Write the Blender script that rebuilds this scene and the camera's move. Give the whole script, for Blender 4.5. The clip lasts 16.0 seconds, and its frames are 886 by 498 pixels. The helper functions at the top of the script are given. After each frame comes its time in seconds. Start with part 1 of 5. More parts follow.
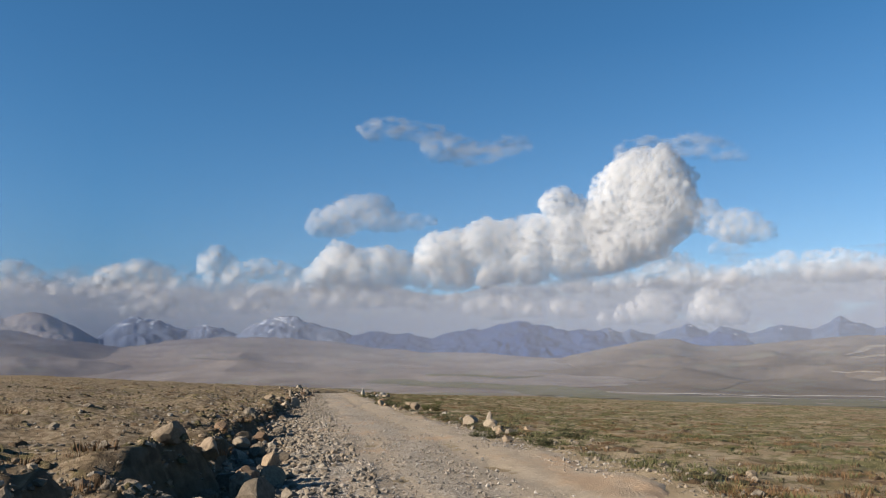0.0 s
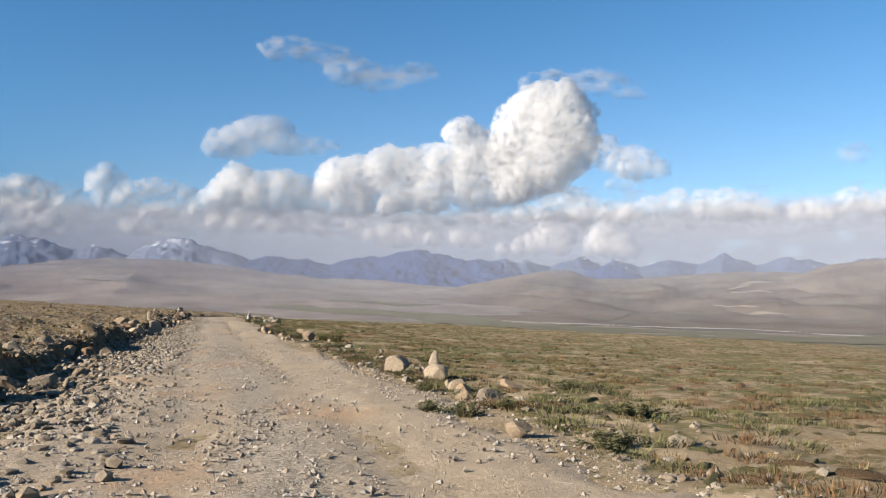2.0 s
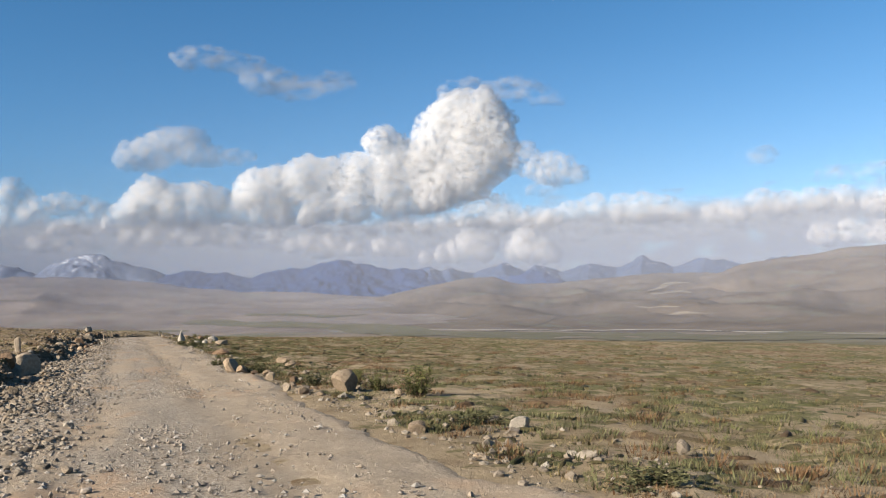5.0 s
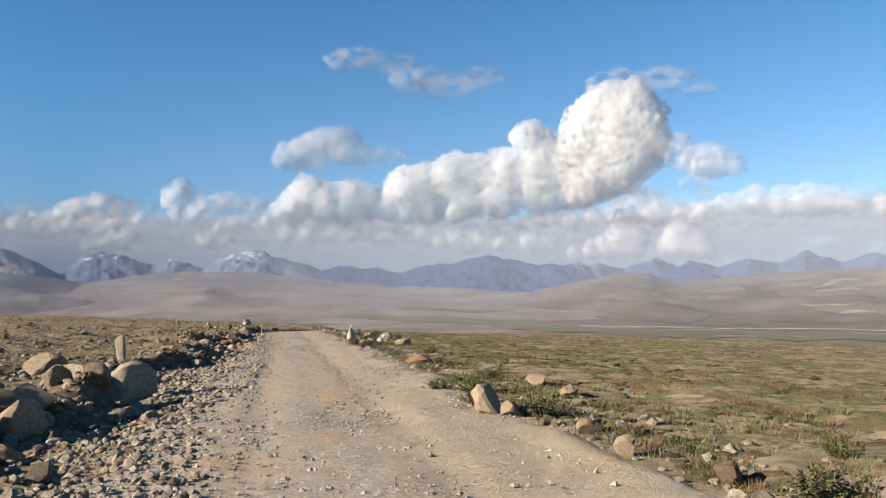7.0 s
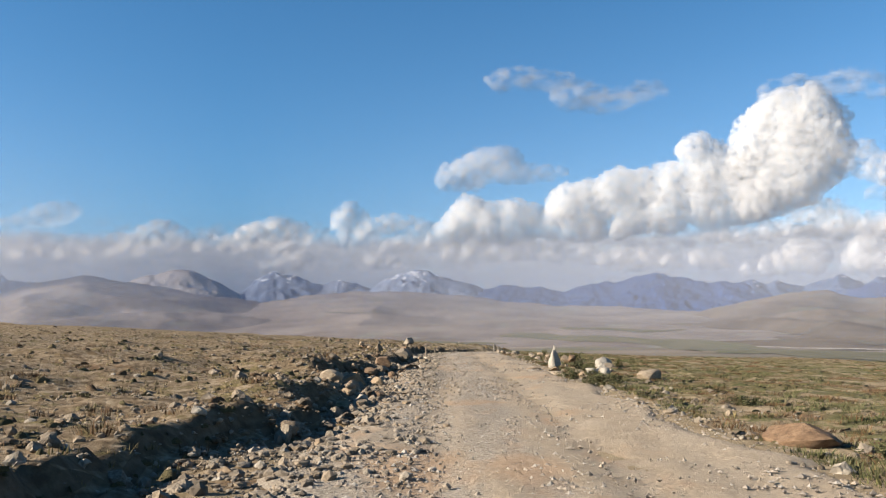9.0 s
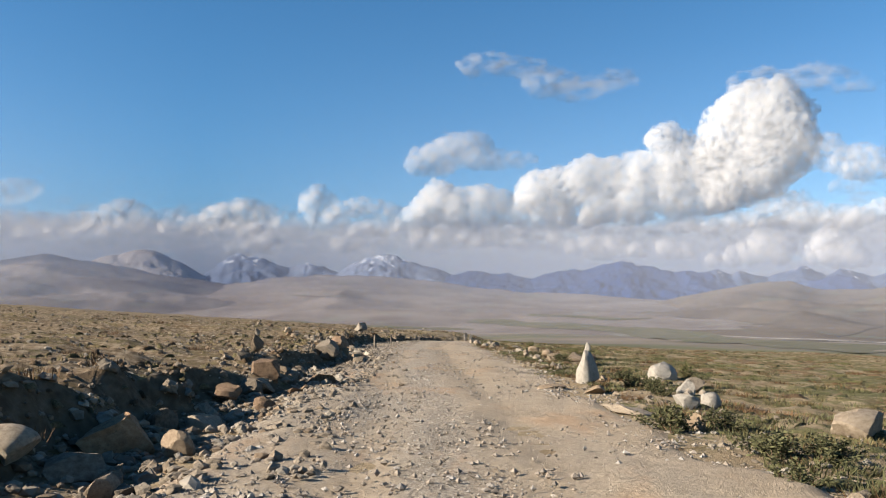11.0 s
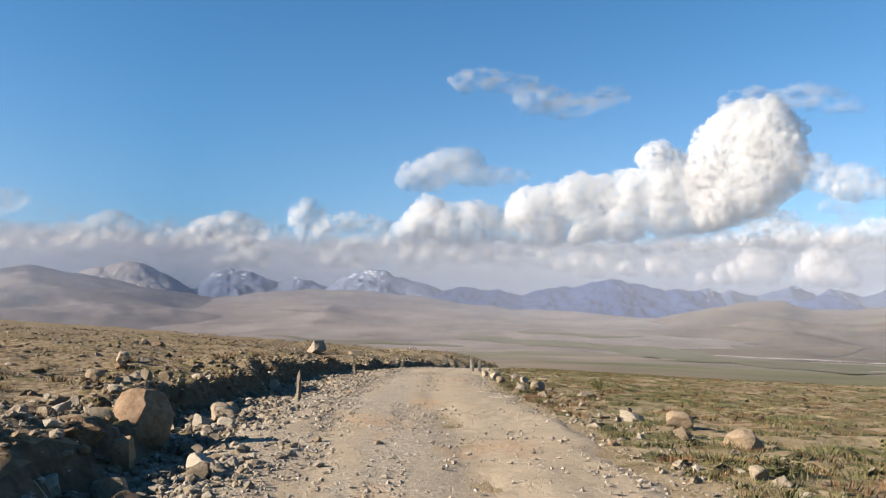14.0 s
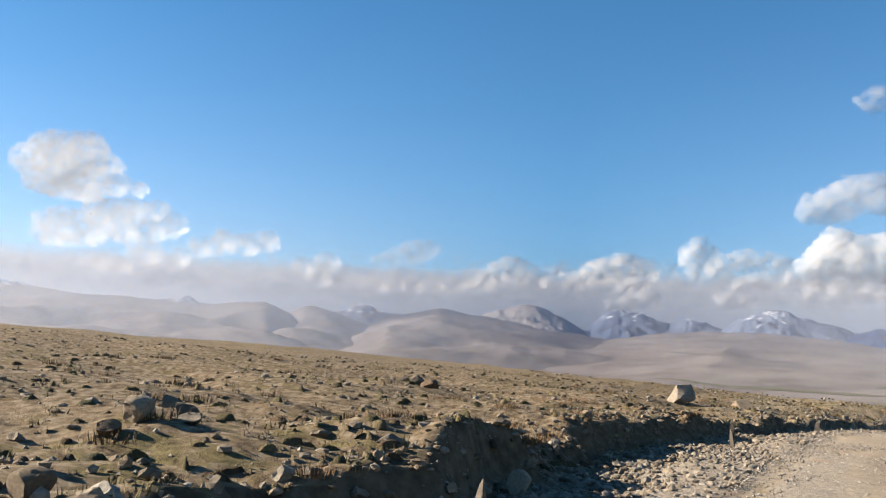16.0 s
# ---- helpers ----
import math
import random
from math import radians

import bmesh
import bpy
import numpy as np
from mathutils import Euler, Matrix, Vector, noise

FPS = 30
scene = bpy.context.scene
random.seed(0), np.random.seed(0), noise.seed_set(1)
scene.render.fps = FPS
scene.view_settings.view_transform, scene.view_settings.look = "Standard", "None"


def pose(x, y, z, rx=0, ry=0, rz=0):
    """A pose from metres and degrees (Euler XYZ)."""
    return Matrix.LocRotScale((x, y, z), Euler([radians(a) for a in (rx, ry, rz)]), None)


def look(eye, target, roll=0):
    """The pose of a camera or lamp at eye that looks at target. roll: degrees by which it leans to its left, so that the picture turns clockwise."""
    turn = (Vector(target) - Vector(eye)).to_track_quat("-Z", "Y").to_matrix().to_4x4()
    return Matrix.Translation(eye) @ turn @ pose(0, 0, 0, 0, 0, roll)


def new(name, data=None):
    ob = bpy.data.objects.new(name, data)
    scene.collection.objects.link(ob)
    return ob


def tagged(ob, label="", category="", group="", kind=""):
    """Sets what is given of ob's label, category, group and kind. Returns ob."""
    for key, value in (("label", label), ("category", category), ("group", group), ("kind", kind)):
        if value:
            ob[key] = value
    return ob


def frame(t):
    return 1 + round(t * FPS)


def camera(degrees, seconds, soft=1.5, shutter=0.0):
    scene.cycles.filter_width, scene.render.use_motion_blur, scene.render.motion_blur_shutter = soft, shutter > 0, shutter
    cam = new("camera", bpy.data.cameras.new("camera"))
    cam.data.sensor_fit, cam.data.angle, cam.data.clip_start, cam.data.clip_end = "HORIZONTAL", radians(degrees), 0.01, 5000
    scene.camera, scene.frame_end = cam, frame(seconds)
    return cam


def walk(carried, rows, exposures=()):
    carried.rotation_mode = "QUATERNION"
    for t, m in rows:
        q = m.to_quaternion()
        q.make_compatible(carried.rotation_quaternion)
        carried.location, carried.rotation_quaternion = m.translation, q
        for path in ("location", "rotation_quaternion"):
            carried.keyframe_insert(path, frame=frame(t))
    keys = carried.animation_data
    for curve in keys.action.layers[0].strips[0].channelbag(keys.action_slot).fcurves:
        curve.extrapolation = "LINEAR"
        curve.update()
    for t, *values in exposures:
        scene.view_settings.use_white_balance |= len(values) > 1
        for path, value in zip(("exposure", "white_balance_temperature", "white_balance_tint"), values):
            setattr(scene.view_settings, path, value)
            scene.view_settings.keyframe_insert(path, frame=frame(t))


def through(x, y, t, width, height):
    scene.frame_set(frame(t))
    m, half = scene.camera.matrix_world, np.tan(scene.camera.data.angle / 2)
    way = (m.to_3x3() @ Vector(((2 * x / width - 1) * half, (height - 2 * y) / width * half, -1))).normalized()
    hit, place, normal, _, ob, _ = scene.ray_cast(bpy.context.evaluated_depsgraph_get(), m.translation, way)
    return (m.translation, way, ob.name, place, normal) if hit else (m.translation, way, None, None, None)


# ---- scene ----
cam = camera(54.5, 16.0, soft=1.15)
PATH = [
    (0, (-1.27, 3.267, 1.694), (-0.973, 5.222, 1.994), -1.1),
    (0.5, (-0.839, 6.037, 1.573), (-0.411, 7.973, 1.834), 1.0),
    (1, (-0.396, 9.036, 1.498), (0.119, 10.959, 1.695), 0.7),
    (1.5, (-0.01, 12.206, 1.481), (0.516, 14.131, 1.621), -0.0),
    (2, (0.24, 15.181, 1.489), (0.765, 17.106, 1.621), -0.0),
    (2.5, (0.372, 18.348, 1.451), (0.892, 20.274, 1.593), 0.1),
    (3, (0.381, 21.99, 1.452), (0.892, 23.919, 1.591), -0.3),
    (3.5, (0.351, 25.308, 1.455), (0.907, 27.224, 1.603), -0.5),
    (4, (0.223, 28.725, 1.47), (0.85, 30.618, 1.628), -0.6),
    (4.2, (0.178, 30.032, 1.491), (0.826, 31.917, 1.655), -0.9),
    (6.5, (0.446, 43.919, 1.498), (1.167, 45.781, 1.612), -2.2),
    (7, (0.206, 47.445, 1.484), (0.575, 49.405, 1.633), -1.3),
    (7.5, (0.064, 51.005, 1.452), (0.183, 52.994, 1.626), -1.8),
    (8, (-0.06, 54.704, 1.47), (-0.039, 56.695, 1.662), -1.4),
    (8.2, (-0.076, 56.252, 1.448), (-0.088, 58.241, 1.652), -1.2),
    (10.3, (0.201, 71.166, 1.398), (0.213, 73.156, 1.592), -0.7),
    (10.5, (0.28, 72.617, 1.391), (0.288, 74.608, 1.587), -0.6),
    (11, (0.429, 76.397, 1.432), (0.498, 78.389, 1.598), -0.2),
    (11.5, (0.524, 79.998, 1.425), (0.667, 81.986, 1.594), -0.5),
    (12, (0.626, 83.544, 1.445), (0.797, 85.526, 1.648), -1.3),
    (12.5, (0.727, 87.164, 1.49), (0.909, 89.127, 1.828), -2.3),
    (13, (0.753, 90.452, 1.52), (0.927, 92.42, 1.828), -1.7),
    (13.5, (0.802, 93.941, 1.537), (0.951, 95.921, 1.77), -0.4),
    (14, (0.856, 97.248, 1.536), (0.948, 99.235, 1.739), 0.4),
    (14.5, (0.861, 100.385, 1.553), (0.764, 102.372, 1.752), 1.1),
    (15, (0.781, 103.772, 1.551), (0.337, 105.711, 1.755), 1.3),
    (15.5, (0.706, 107.038, 1.56), (0.068, 108.917, 1.81), 1.2),
    (16, (0.663, 110.487, 1.491), (-0.115, 112.308, 1.773), 1.9),
]
walk(cam, [(t, look(eye, target, roll)) for t, eye, target, roll in PATH], exposures=[(0, 1.32, 6500, 10), (0.5, 1.38, 6500, 10), (1, 1.58, 6600, 10), (2, 1.64, 6650, 10), (2.5, 1.38, 6500, 10), (3, 1.36, 6500, 10), (3.5, 1.54, 6600, 10), (4.2, 1.5, 6550, 10), (6.5, 1.62, 6750, 10), (7, 1.66, 6700, 10), (7.5, 1.53, 6600, 10), (8, 1.73, 6750, 10), (11.5, 1.67, 6650, 10), (12, 1.72, 6700, 10), (12.5, 1.5, 6500, 10), (13.5, 1.7, 6650, 10), (14.5, 1.87, 6850, 10), (16, 1.9, 6850, 10)])

# ---- world, sun ----
SUN_EL, SUN_AZ = radians(23), radians(-104)
world = bpy.data.worlds.new("sky")
scene.world = world
world.use_nodes = True
wn = world.node_tree
sky = wn.nodes.new("ShaderNodeTexSky")
sky.sky_type, sky.sun_disc, sky.sun_elevation, sky.sun_rotation = "NISHITA", False, SUN_EL, SUN_AZ % (2 * math.pi)
sky.altitude, sky.air_density, sky.dust_density, sky.ozone_density = 3500, 1.3, 0.12, 4.0
wn.nodes["Background"].inputs[1].default_value = 0.05
clear_air = wn.nodes.new("ShaderNodeHueSaturation")
clear_air.inputs["Hue"].default_value = 0.494
clear_air.inputs["Saturation"].default_value = 1.17
wn.links.new(sky.outputs[0], clear_air.inputs["Color"])
wn.links.new(clear_air.outputs[0], wn.nodes["Background"].inputs[0])
sun = new("sun", bpy.data.lights.new("sun", "SUN"))
sun.data.energy, sun.data.angle, sun.data.color = 5.0, radians(0.5), (1, 0.90, 0.76)
SUN_DIR = Vector((math.sin(SUN_AZ) * math.cos(SUN_EL), math.cos(SUN_AZ) * math.cos(SUN_EL), math.sin(SUN_EL)))
sun.matrix_world = look(SUN_DIR * 60, (0, 0, 0))


scene.cycles.transparent_max_bounces = 64


# ---- noise in numpy ----
def lattice(ix, iy, iz, seed):
    n = (ix * 374761393 + iy * 668265263 + iz * 2147483647 + seed * 974634777) & 0xFFFFFFFF
    n = ((n ^ (n >> 13)) * 1274126177) & 0xFFFFFFFF
    n = ((n ^ (n >> 16)) * 2246822519) & 0xFFFFFFFF
    return ((n ^ (n >> 15)) & 0xFFFFFF) / float(0xFFFFFF) * 2 - 1


def vnoise(x, y, z=0.0, seed=0):
    x, y, z = np.broadcast_arrays(np.asarray(x, float), np.asarray(y, float), np.asarray(z, float))
    fx, fy, fz = np.floor(x), np.floor(y), np.floor(z)
    ix, iy, iz = fx.astype(np.int64), fy.astype(np.int64), fz.astype(np.int64)
    u, v, w = x - fx, y - fy, z - fz
    u, v, w = u * u * (3 - 2 * u), v * v * (3 - 2 * v), w * w * (3 - 2 * w)
    out = 0.0
    for a in (0, 1):
        for b in (0, 1):
            for c in ((0, 1) if np.any(z) else (0,)):
                k = (u if a else 1 - u) * (v if b else 1 - v) * ((w if c else 1 - w) if np.any(z) else 1)
                out = out + k * lattice(ix + a, iy + b, iz + c, seed)
    return out


def fbm(x, y, z=0.0, seed=0, octaves=4, gain=0.5):
    total, amp = 0.0, 1.0
    for o in range(octaves):
        total = total + amp * vnoise(np.asarray(x) * 2.03**o, np.asarray(y) * 2.03**o, np.asarray(z) * 2.03**o, seed + 17 * o)
        amp *= gain
    return total


def smooth(a, b, x):
    t = np.clip((x - a) / (b - a), 0, 1)
    return t * t * (3 - 2 * t)


# ---- the lie of the land ----
def road_mid(y):
    return 0.8 + 0.0035 * np.clip(np.asarray(y, float) - 118, 0, 60) ** 2


def road_z(y):
    return np.interp(y, [-60, 25, 40, 60, 66, 90, 105, 115, 125, 140, 150, 170, 200, 300, 500],
                     [0.2, 0.2, 0.08, 0, 0, 0.18, 0.19, 0.14, 0.02, -0.12, -0.4, -1.2, -2.6, -9, -22])


def bank_edge(y):
    y = np.asarray(y, float)
    cut = np.interp(y, [-60, 20, 26, 31, 36, 43, 50, 57, 59.5, 61, 63.5, 65, 68, 72, 75, 78, 82, 84.5, 87, 88.4, 90, 92.8, 95, 98.5, 100.8, 103.5, 106, 108.6, 110, 113.5, 116.5, 119, 122, 128, 136, 150],
                    [-3.8, -3.8, -4.5, -4.0, -4.5, -4.1, -4.4, -3.9, -3.6, -3.9, -4.0, -4.3, -4.5, -4.5, -3.6, -3.2, -3.0, -3.8, -4.0, -3.2, -4.2, -2.95, -3.6, -3.75, -3.05, -2.95, -3.4, -3.35, -4.0, -4.3, -4.0, -3.6, -4.2, -4.2, -3.8, -3.6])
    return cut + 0.42 * fbm(y * 0.5, 3.3, seed=5, octaves=4, gain=0.65)


def ground_z(x, y):
    x, y = np.broadcast_arrays(np.asarray(x, float), np.asarray(y, float))
    s = x - road_mid(y)
    zr = road_z(y)
    zl = np.interp(y, [-60, 25, 60, 90, 140, 200, 260, 420], [0.25, 0.2, 0.0, 0.15, 0.05, -1.0, -3.0, -16])
    e = bank_edge(y)
    left = smooth(0.0, 1.0, (e + 0.3 - s) / (np.interp(y, [72, 78, 98, 106], [0.36, 0.62, 0.62, 0.32]) + 0.16 * vnoise(x * 0.9, y * 0.9, seed=6) + 0.08 * vnoise(y * 0.22, 7.7, seed=7)))
    high = np.interp(y, [-60, 22, 30, 52, 60, 74, 80, 84, 91, 95, 108, 113, 124, 150], [0.58, 0.52, 0.42, 0.42, 0.32, 0.4, 0.46, 0.42, 0.42, 0.4, 0.32, 0.46, 0.42, 0.32])
    high = high * (1 + 0.5 * fbm(x * 0.3, y * 0.4, seed=8, octaves=3))
    rise = 0.062 * np.clip(-3.5 - s, 0, None)
    rise = np.where(rise > 5, 5 + 2 * np.tanh((rise - 5) / 4), rise)
    base = zr + (zl - zr) * smooth(-2.5, -8, s)
    r = np.clip(s - 2.6, 0, None)
    fall = 0.05 * np.clip(r, 0, 60) + 0.085 * np.clip(r - 60, 0, None)
    z = base + np.clip(0.96 + 0.4 * fbm(y * 0.33, 9.1, seed=16, octaves=3), 0.4, 1.2) * left * high + rise * left - fall
    z = z + np.exp(-(((s - e) / 0.7) ** 2)) * (0.11 * fbm(x * 1.7, y * 1.7, seed=14, octaves=3) + 0.05 * fbm(x * 6, y * 6, seed=15, octaves=2))
    ditch = np.exp(-(((s - np.minimum(e + 0.8, -2.7)) / 0.5) ** 2)) * (0.07 + 0.06 * vnoise(y * 0.5, 1.7, seed=3)) * smooth(-2.7, -3.5, e)
    z = z - ditch
    off = smooth(2.4, 3.4, np.abs(s))
    z = z + off * (0.05 * fbm(x * 0.9, y * 0.9, seed=11, octaves=4) + 0.042 * np.abs(fbm(x * 2.3, y * 2.3, seed=12, octaves=3)))
    z = z + smooth(6, 40, np.abs(s)) * 0.28 * fbm(x * 0.06, y * 0.06, seed=13, octaves=3)
    verge = np.interp(y, [-60, 20, 30, 36, 46, 54, 75, 84, 108, 125], [0.05, 0.04, 0.0, 0.0, 0.0, 0.06, 0.05, 0.02, 0.02, 0.02])
    berm = smooth(1.6, 3.0, s) * (1 - 0.6 * smooth(4.5, 12, s)) * verge + np.exp(-(((s - 3.1) / 0.5) ** 2)) * 0.05 * fbm(y * 0.6, 2.2, seed=21, octaves=2)
    z = z + berm
    d = np.hypot(x, y - 57)
    az = np.degrees(np.arctan2(x, y - 57))
    el = np.interp(d, [200, 350, 600, 1500, 3000, 5200], [-3.4, -3.0, -2.2, -0.95, 0.35, 1.1])
    el = el - 0.03 * np.clip(az - 8, 0, 45) + 0.012 * np.clip(-az - 10, 0, 40)
    valley = d * np.tan(np.radians(el)) + smooth(600, 1600, d) * 6 * fbm(x * 0.0023, y * 0.0023, seed=31, octaves=4)
    behind = smooth(0, -200, y - 20)
    return z + (valley - z) * smooth(190, 460, d) * (1 - behind)


# ---- building helpers ----
def mesh_of(name, verts, faces, material, smooth_faces=True):
    me = bpy.data.meshes.new(name)
    verts, faces = np.asarray(verts, np.float32), np.asarray(faces, np.int32)
    k = faces.shape[1]
    me.vertices.add(len(verts))
    me.vertices.foreach_set("co", verts.ravel())
    me.loops.add(faces.size)
    me.loops.foreach_set("vertex_index", faces.ravel())
    me.polygons.add(len(faces))
    me.polygons.foreach_set("loop_start", np.arange(0, faces.size, k, dtype=np.int32))
    me.polygons.foreach_set("use_smooth", np.full(len(faces), smooth_faces))
    me.update(calc_edges=True)
    me.validate()
    if material:
        me.materials.append(material)
    return me


def grid_faces(n, m):
    i = (np.arange(n - 1)[:, None] * m + np.arange(m - 1)).reshape(-1)
    return np.stack([i, i + 1, i + m + 1, i + m], -1)


def part(name, me, parent, label=""):
    ob = new(name, me)
    ob.parent = parent
    return tagged(ob, label)


# ---- materials ----
def material(name):
    m = bpy.data.materials.new(name)
    m.use_nodes = True
    nt = m.node_tree
    return m, nt, nt.nodes["Principled BSDF"]


def node(nt, kind, **inputs):
    n = nt.nodes.new(kind)
    for key, value in inputs.items():
        n.inputs[key.replace("_", " ")].default_value = value
    return n


def coords(nt, scale=(1, 1, 1)):
    tc = nt.nodes.new("ShaderNodeTexCoord")
    mp = nt.nodes.new("ShaderNodeMapping")
    mp.inputs["Scale"].default_value = scale
    nt.links.new(tc.outputs["Object"], mp.inputs["Vector"])
    return mp.outputs[0]


def noise_tex(nt, vec, scale, detail=4.0, rough=0.55):
    n = node(nt, "ShaderNodeTexNoise", Scale=scale, Detail=detail, Roughness=rough)
    nt.links.new(vec, n.inputs["Vector"])
    return n.outputs["Fac"]


ALBEDO = 0.41


def ramp(nt, fac, stops, k=ALBEDO):
    n = nt.nodes.new("ShaderNodeValToRGB")
    while len(n.color_ramp.elements) < len(stops):
        n.color_ramp.elements.new(0.5)
    for e, (p, c) in zip(n.color_ramp.elements, stops):
        e.position, e.color = p, (*[k * q for q in c], 1)
    nt.links.new(fac, n.inputs[0])
    return n.outputs[0]


def mix(nt, fac, a, b, mode="MIX"):
    n = nt.nodes.new("ShaderNodeMix")
    n.data_type, n.blend_type = "RGBA", mode
    for socket, value in ((n.inputs[0], fac), (n.inputs[6], a), (n.inputs[7], b)):
        if isinstance(value, (int, float)):
            socket.default_value = value
        elif isinstance(value, tuple):
            socket.default_value = (*[0.75 * q for q in value], 1)
        else:
            nt.links.new(value, socket)
    return n.outputs[2]


def scalar(nt, op, a, b=0.0):
    n = nt.nodes.new("ShaderNodeMath")
    n.operation = op
    for socket, value in ((n.inputs[0], a), (n.inputs[1], b)):
        if isinstance(value, (int, float)):
            socket.default_value = value
        else:
            nt.links.new(value, socket)
    return n.outputs[0]


def span(nt, value, lo, hi, a=0.0, b=1.0):
    n = nt.nodes.new("ShaderNodeMapRange")
    n.inputs[1].default_value, n.inputs[2].default_value, n.inputs[3].default_value, n.inputs[4].default_value = lo, hi, a, b
    nt.links.new(value, n.inputs[0])
    return n.outputs[0]


def bump(nt, bsdf, height, strength, distance):
    n = node(nt, "ShaderNodeBump", Strength=strength, Distance=distance)
    nt.links.new(height, n.inputs["Height"])
    nt.links.new(n.outputs[0], bsdf.inputs["Normal"])


def steppe_material():
    m, nt, b = material("steppe")
    v = coords(nt)
    sep = nt.nodes.new("ShaderNodeSeparateXYZ")
    nt.links.new(v, sep.inputs[0])
    x = sep.outputs[0]
    soil = ramp(nt, noise_tex(nt, v, 1.3, 6), [(0.3, (0.38, 0.28, 0.17)), (0.55, (0.54, 0.42, 0.27)), (0.75, (0.66, 0.53, 0.36))])
    stony = ramp(nt, noise_tex(nt, v, 6.0, 5), [(0.34, (0.15, 0.106, 0.064)), (0.5, (0.34, 0.25, 0.157)), (0.68, (0.54, 0.435, 0.31))])
    plant = ramp(nt, noise_tex(nt, v, 9.0, 5), [(0.3, (0.12, 0.1, 0.046)), (0.55, (0.28, 0.225, 0.1)), (0.75, (0.43, 0.335, 0.165))])
    green = ramp(nt, noise_tex(nt, v, 7.0, 5), [(0.3, (0.12, 0.125, 0.05)), (0.7, (0.3, 0.285, 0.12))])
    rust = ramp(nt, noise_tex(nt, v, 5.0, 5), [(0.3, (0.20, 0.12, 0.065)), (0.7, (0.40, 0.26, 0.14))])
    veg = mix(nt, scalar(nt, "MULTIPLY", span(nt, noise_tex(nt, v, 0.11, 4), 0.40, 0.55), span(nt, x, -1.0, 4.0)), plant, green)
    veg = mix(nt, span(nt, noise_tex(nt, v, 0.3, 4), 0.51, 0.6), veg, rust)
    cover = scalar(nt, "ADD", scalar(nt, "MULTIPLY", noise_tex(nt, v, 0.42, 5, 0.6), 0.42), scalar(nt, "MULTIPLY", noise_tex(nt, v, 2.7, 6, 0.66), 0.58))
    right = span(nt, x, 3.5, 9.0)
    lo = span(nt, right, 0, 1, 0.54, 0.475)
    patch = span(nt, scalar(nt, "SUBTRACT", cover, lo), -0.02, 0.035)
    left = span(nt, x, -3.0, -1.0, 1.0, 0.0)
    bare = mix(nt, left, soil, stony)
    col = mix(nt, scalar(nt, "MULTIPLY", patch, 0.9), bare, veg)
    # Steep faces: bare stony earth, darkened further to put the bank's shade into colour.
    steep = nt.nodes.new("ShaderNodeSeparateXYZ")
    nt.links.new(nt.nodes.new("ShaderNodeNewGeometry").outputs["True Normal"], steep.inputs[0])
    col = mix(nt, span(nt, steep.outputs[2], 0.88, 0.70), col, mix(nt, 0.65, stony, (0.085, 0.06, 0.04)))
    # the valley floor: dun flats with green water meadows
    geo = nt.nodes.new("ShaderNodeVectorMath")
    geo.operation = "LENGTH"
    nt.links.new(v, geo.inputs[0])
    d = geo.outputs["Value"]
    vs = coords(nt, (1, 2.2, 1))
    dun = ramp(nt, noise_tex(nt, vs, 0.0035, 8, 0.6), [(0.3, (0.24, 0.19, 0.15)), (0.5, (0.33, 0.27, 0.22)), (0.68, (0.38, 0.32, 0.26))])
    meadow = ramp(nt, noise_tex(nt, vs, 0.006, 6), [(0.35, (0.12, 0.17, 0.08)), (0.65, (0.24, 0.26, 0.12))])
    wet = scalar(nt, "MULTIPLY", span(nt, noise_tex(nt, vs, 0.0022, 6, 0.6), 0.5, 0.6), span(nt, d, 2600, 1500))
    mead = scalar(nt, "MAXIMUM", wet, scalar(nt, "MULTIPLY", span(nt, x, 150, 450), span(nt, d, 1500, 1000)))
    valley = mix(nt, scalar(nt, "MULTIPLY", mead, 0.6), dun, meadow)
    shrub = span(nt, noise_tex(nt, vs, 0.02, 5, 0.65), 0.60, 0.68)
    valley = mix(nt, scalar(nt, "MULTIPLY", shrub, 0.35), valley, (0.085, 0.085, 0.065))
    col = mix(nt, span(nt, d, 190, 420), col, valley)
    nt.links.new(col, b.inputs["Base Color"])
    b.inputs["Roughness"].default_value = 0.95
    b.inputs["Specular IOR Level"].default_value = 0.1
    h = scalar(nt, "ADD", scalar(nt, "MULTIPLY", cover, 2.0), noise_tex(nt, v, 14.0, 6, 0.7))
    bump(nt, b, h, 0.8, 0.05)
    return m


def pebbles(nt, vec, scale):
    """A shade for each pebble, and its rounded height."""
    n = nt.nodes.new("ShaderNodeTexVoronoi")
    n.inputs["Scale"].default_value = scale
    nt.links.new(vec, n.inputs["Vector"])
    sep = nt.nodes.new("ShaderNodeSeparateColor")
    nt.links.new(n.outputs["Color"], sep.inputs[0])
    return sep.outputs[0], n.outputs["Distance"]


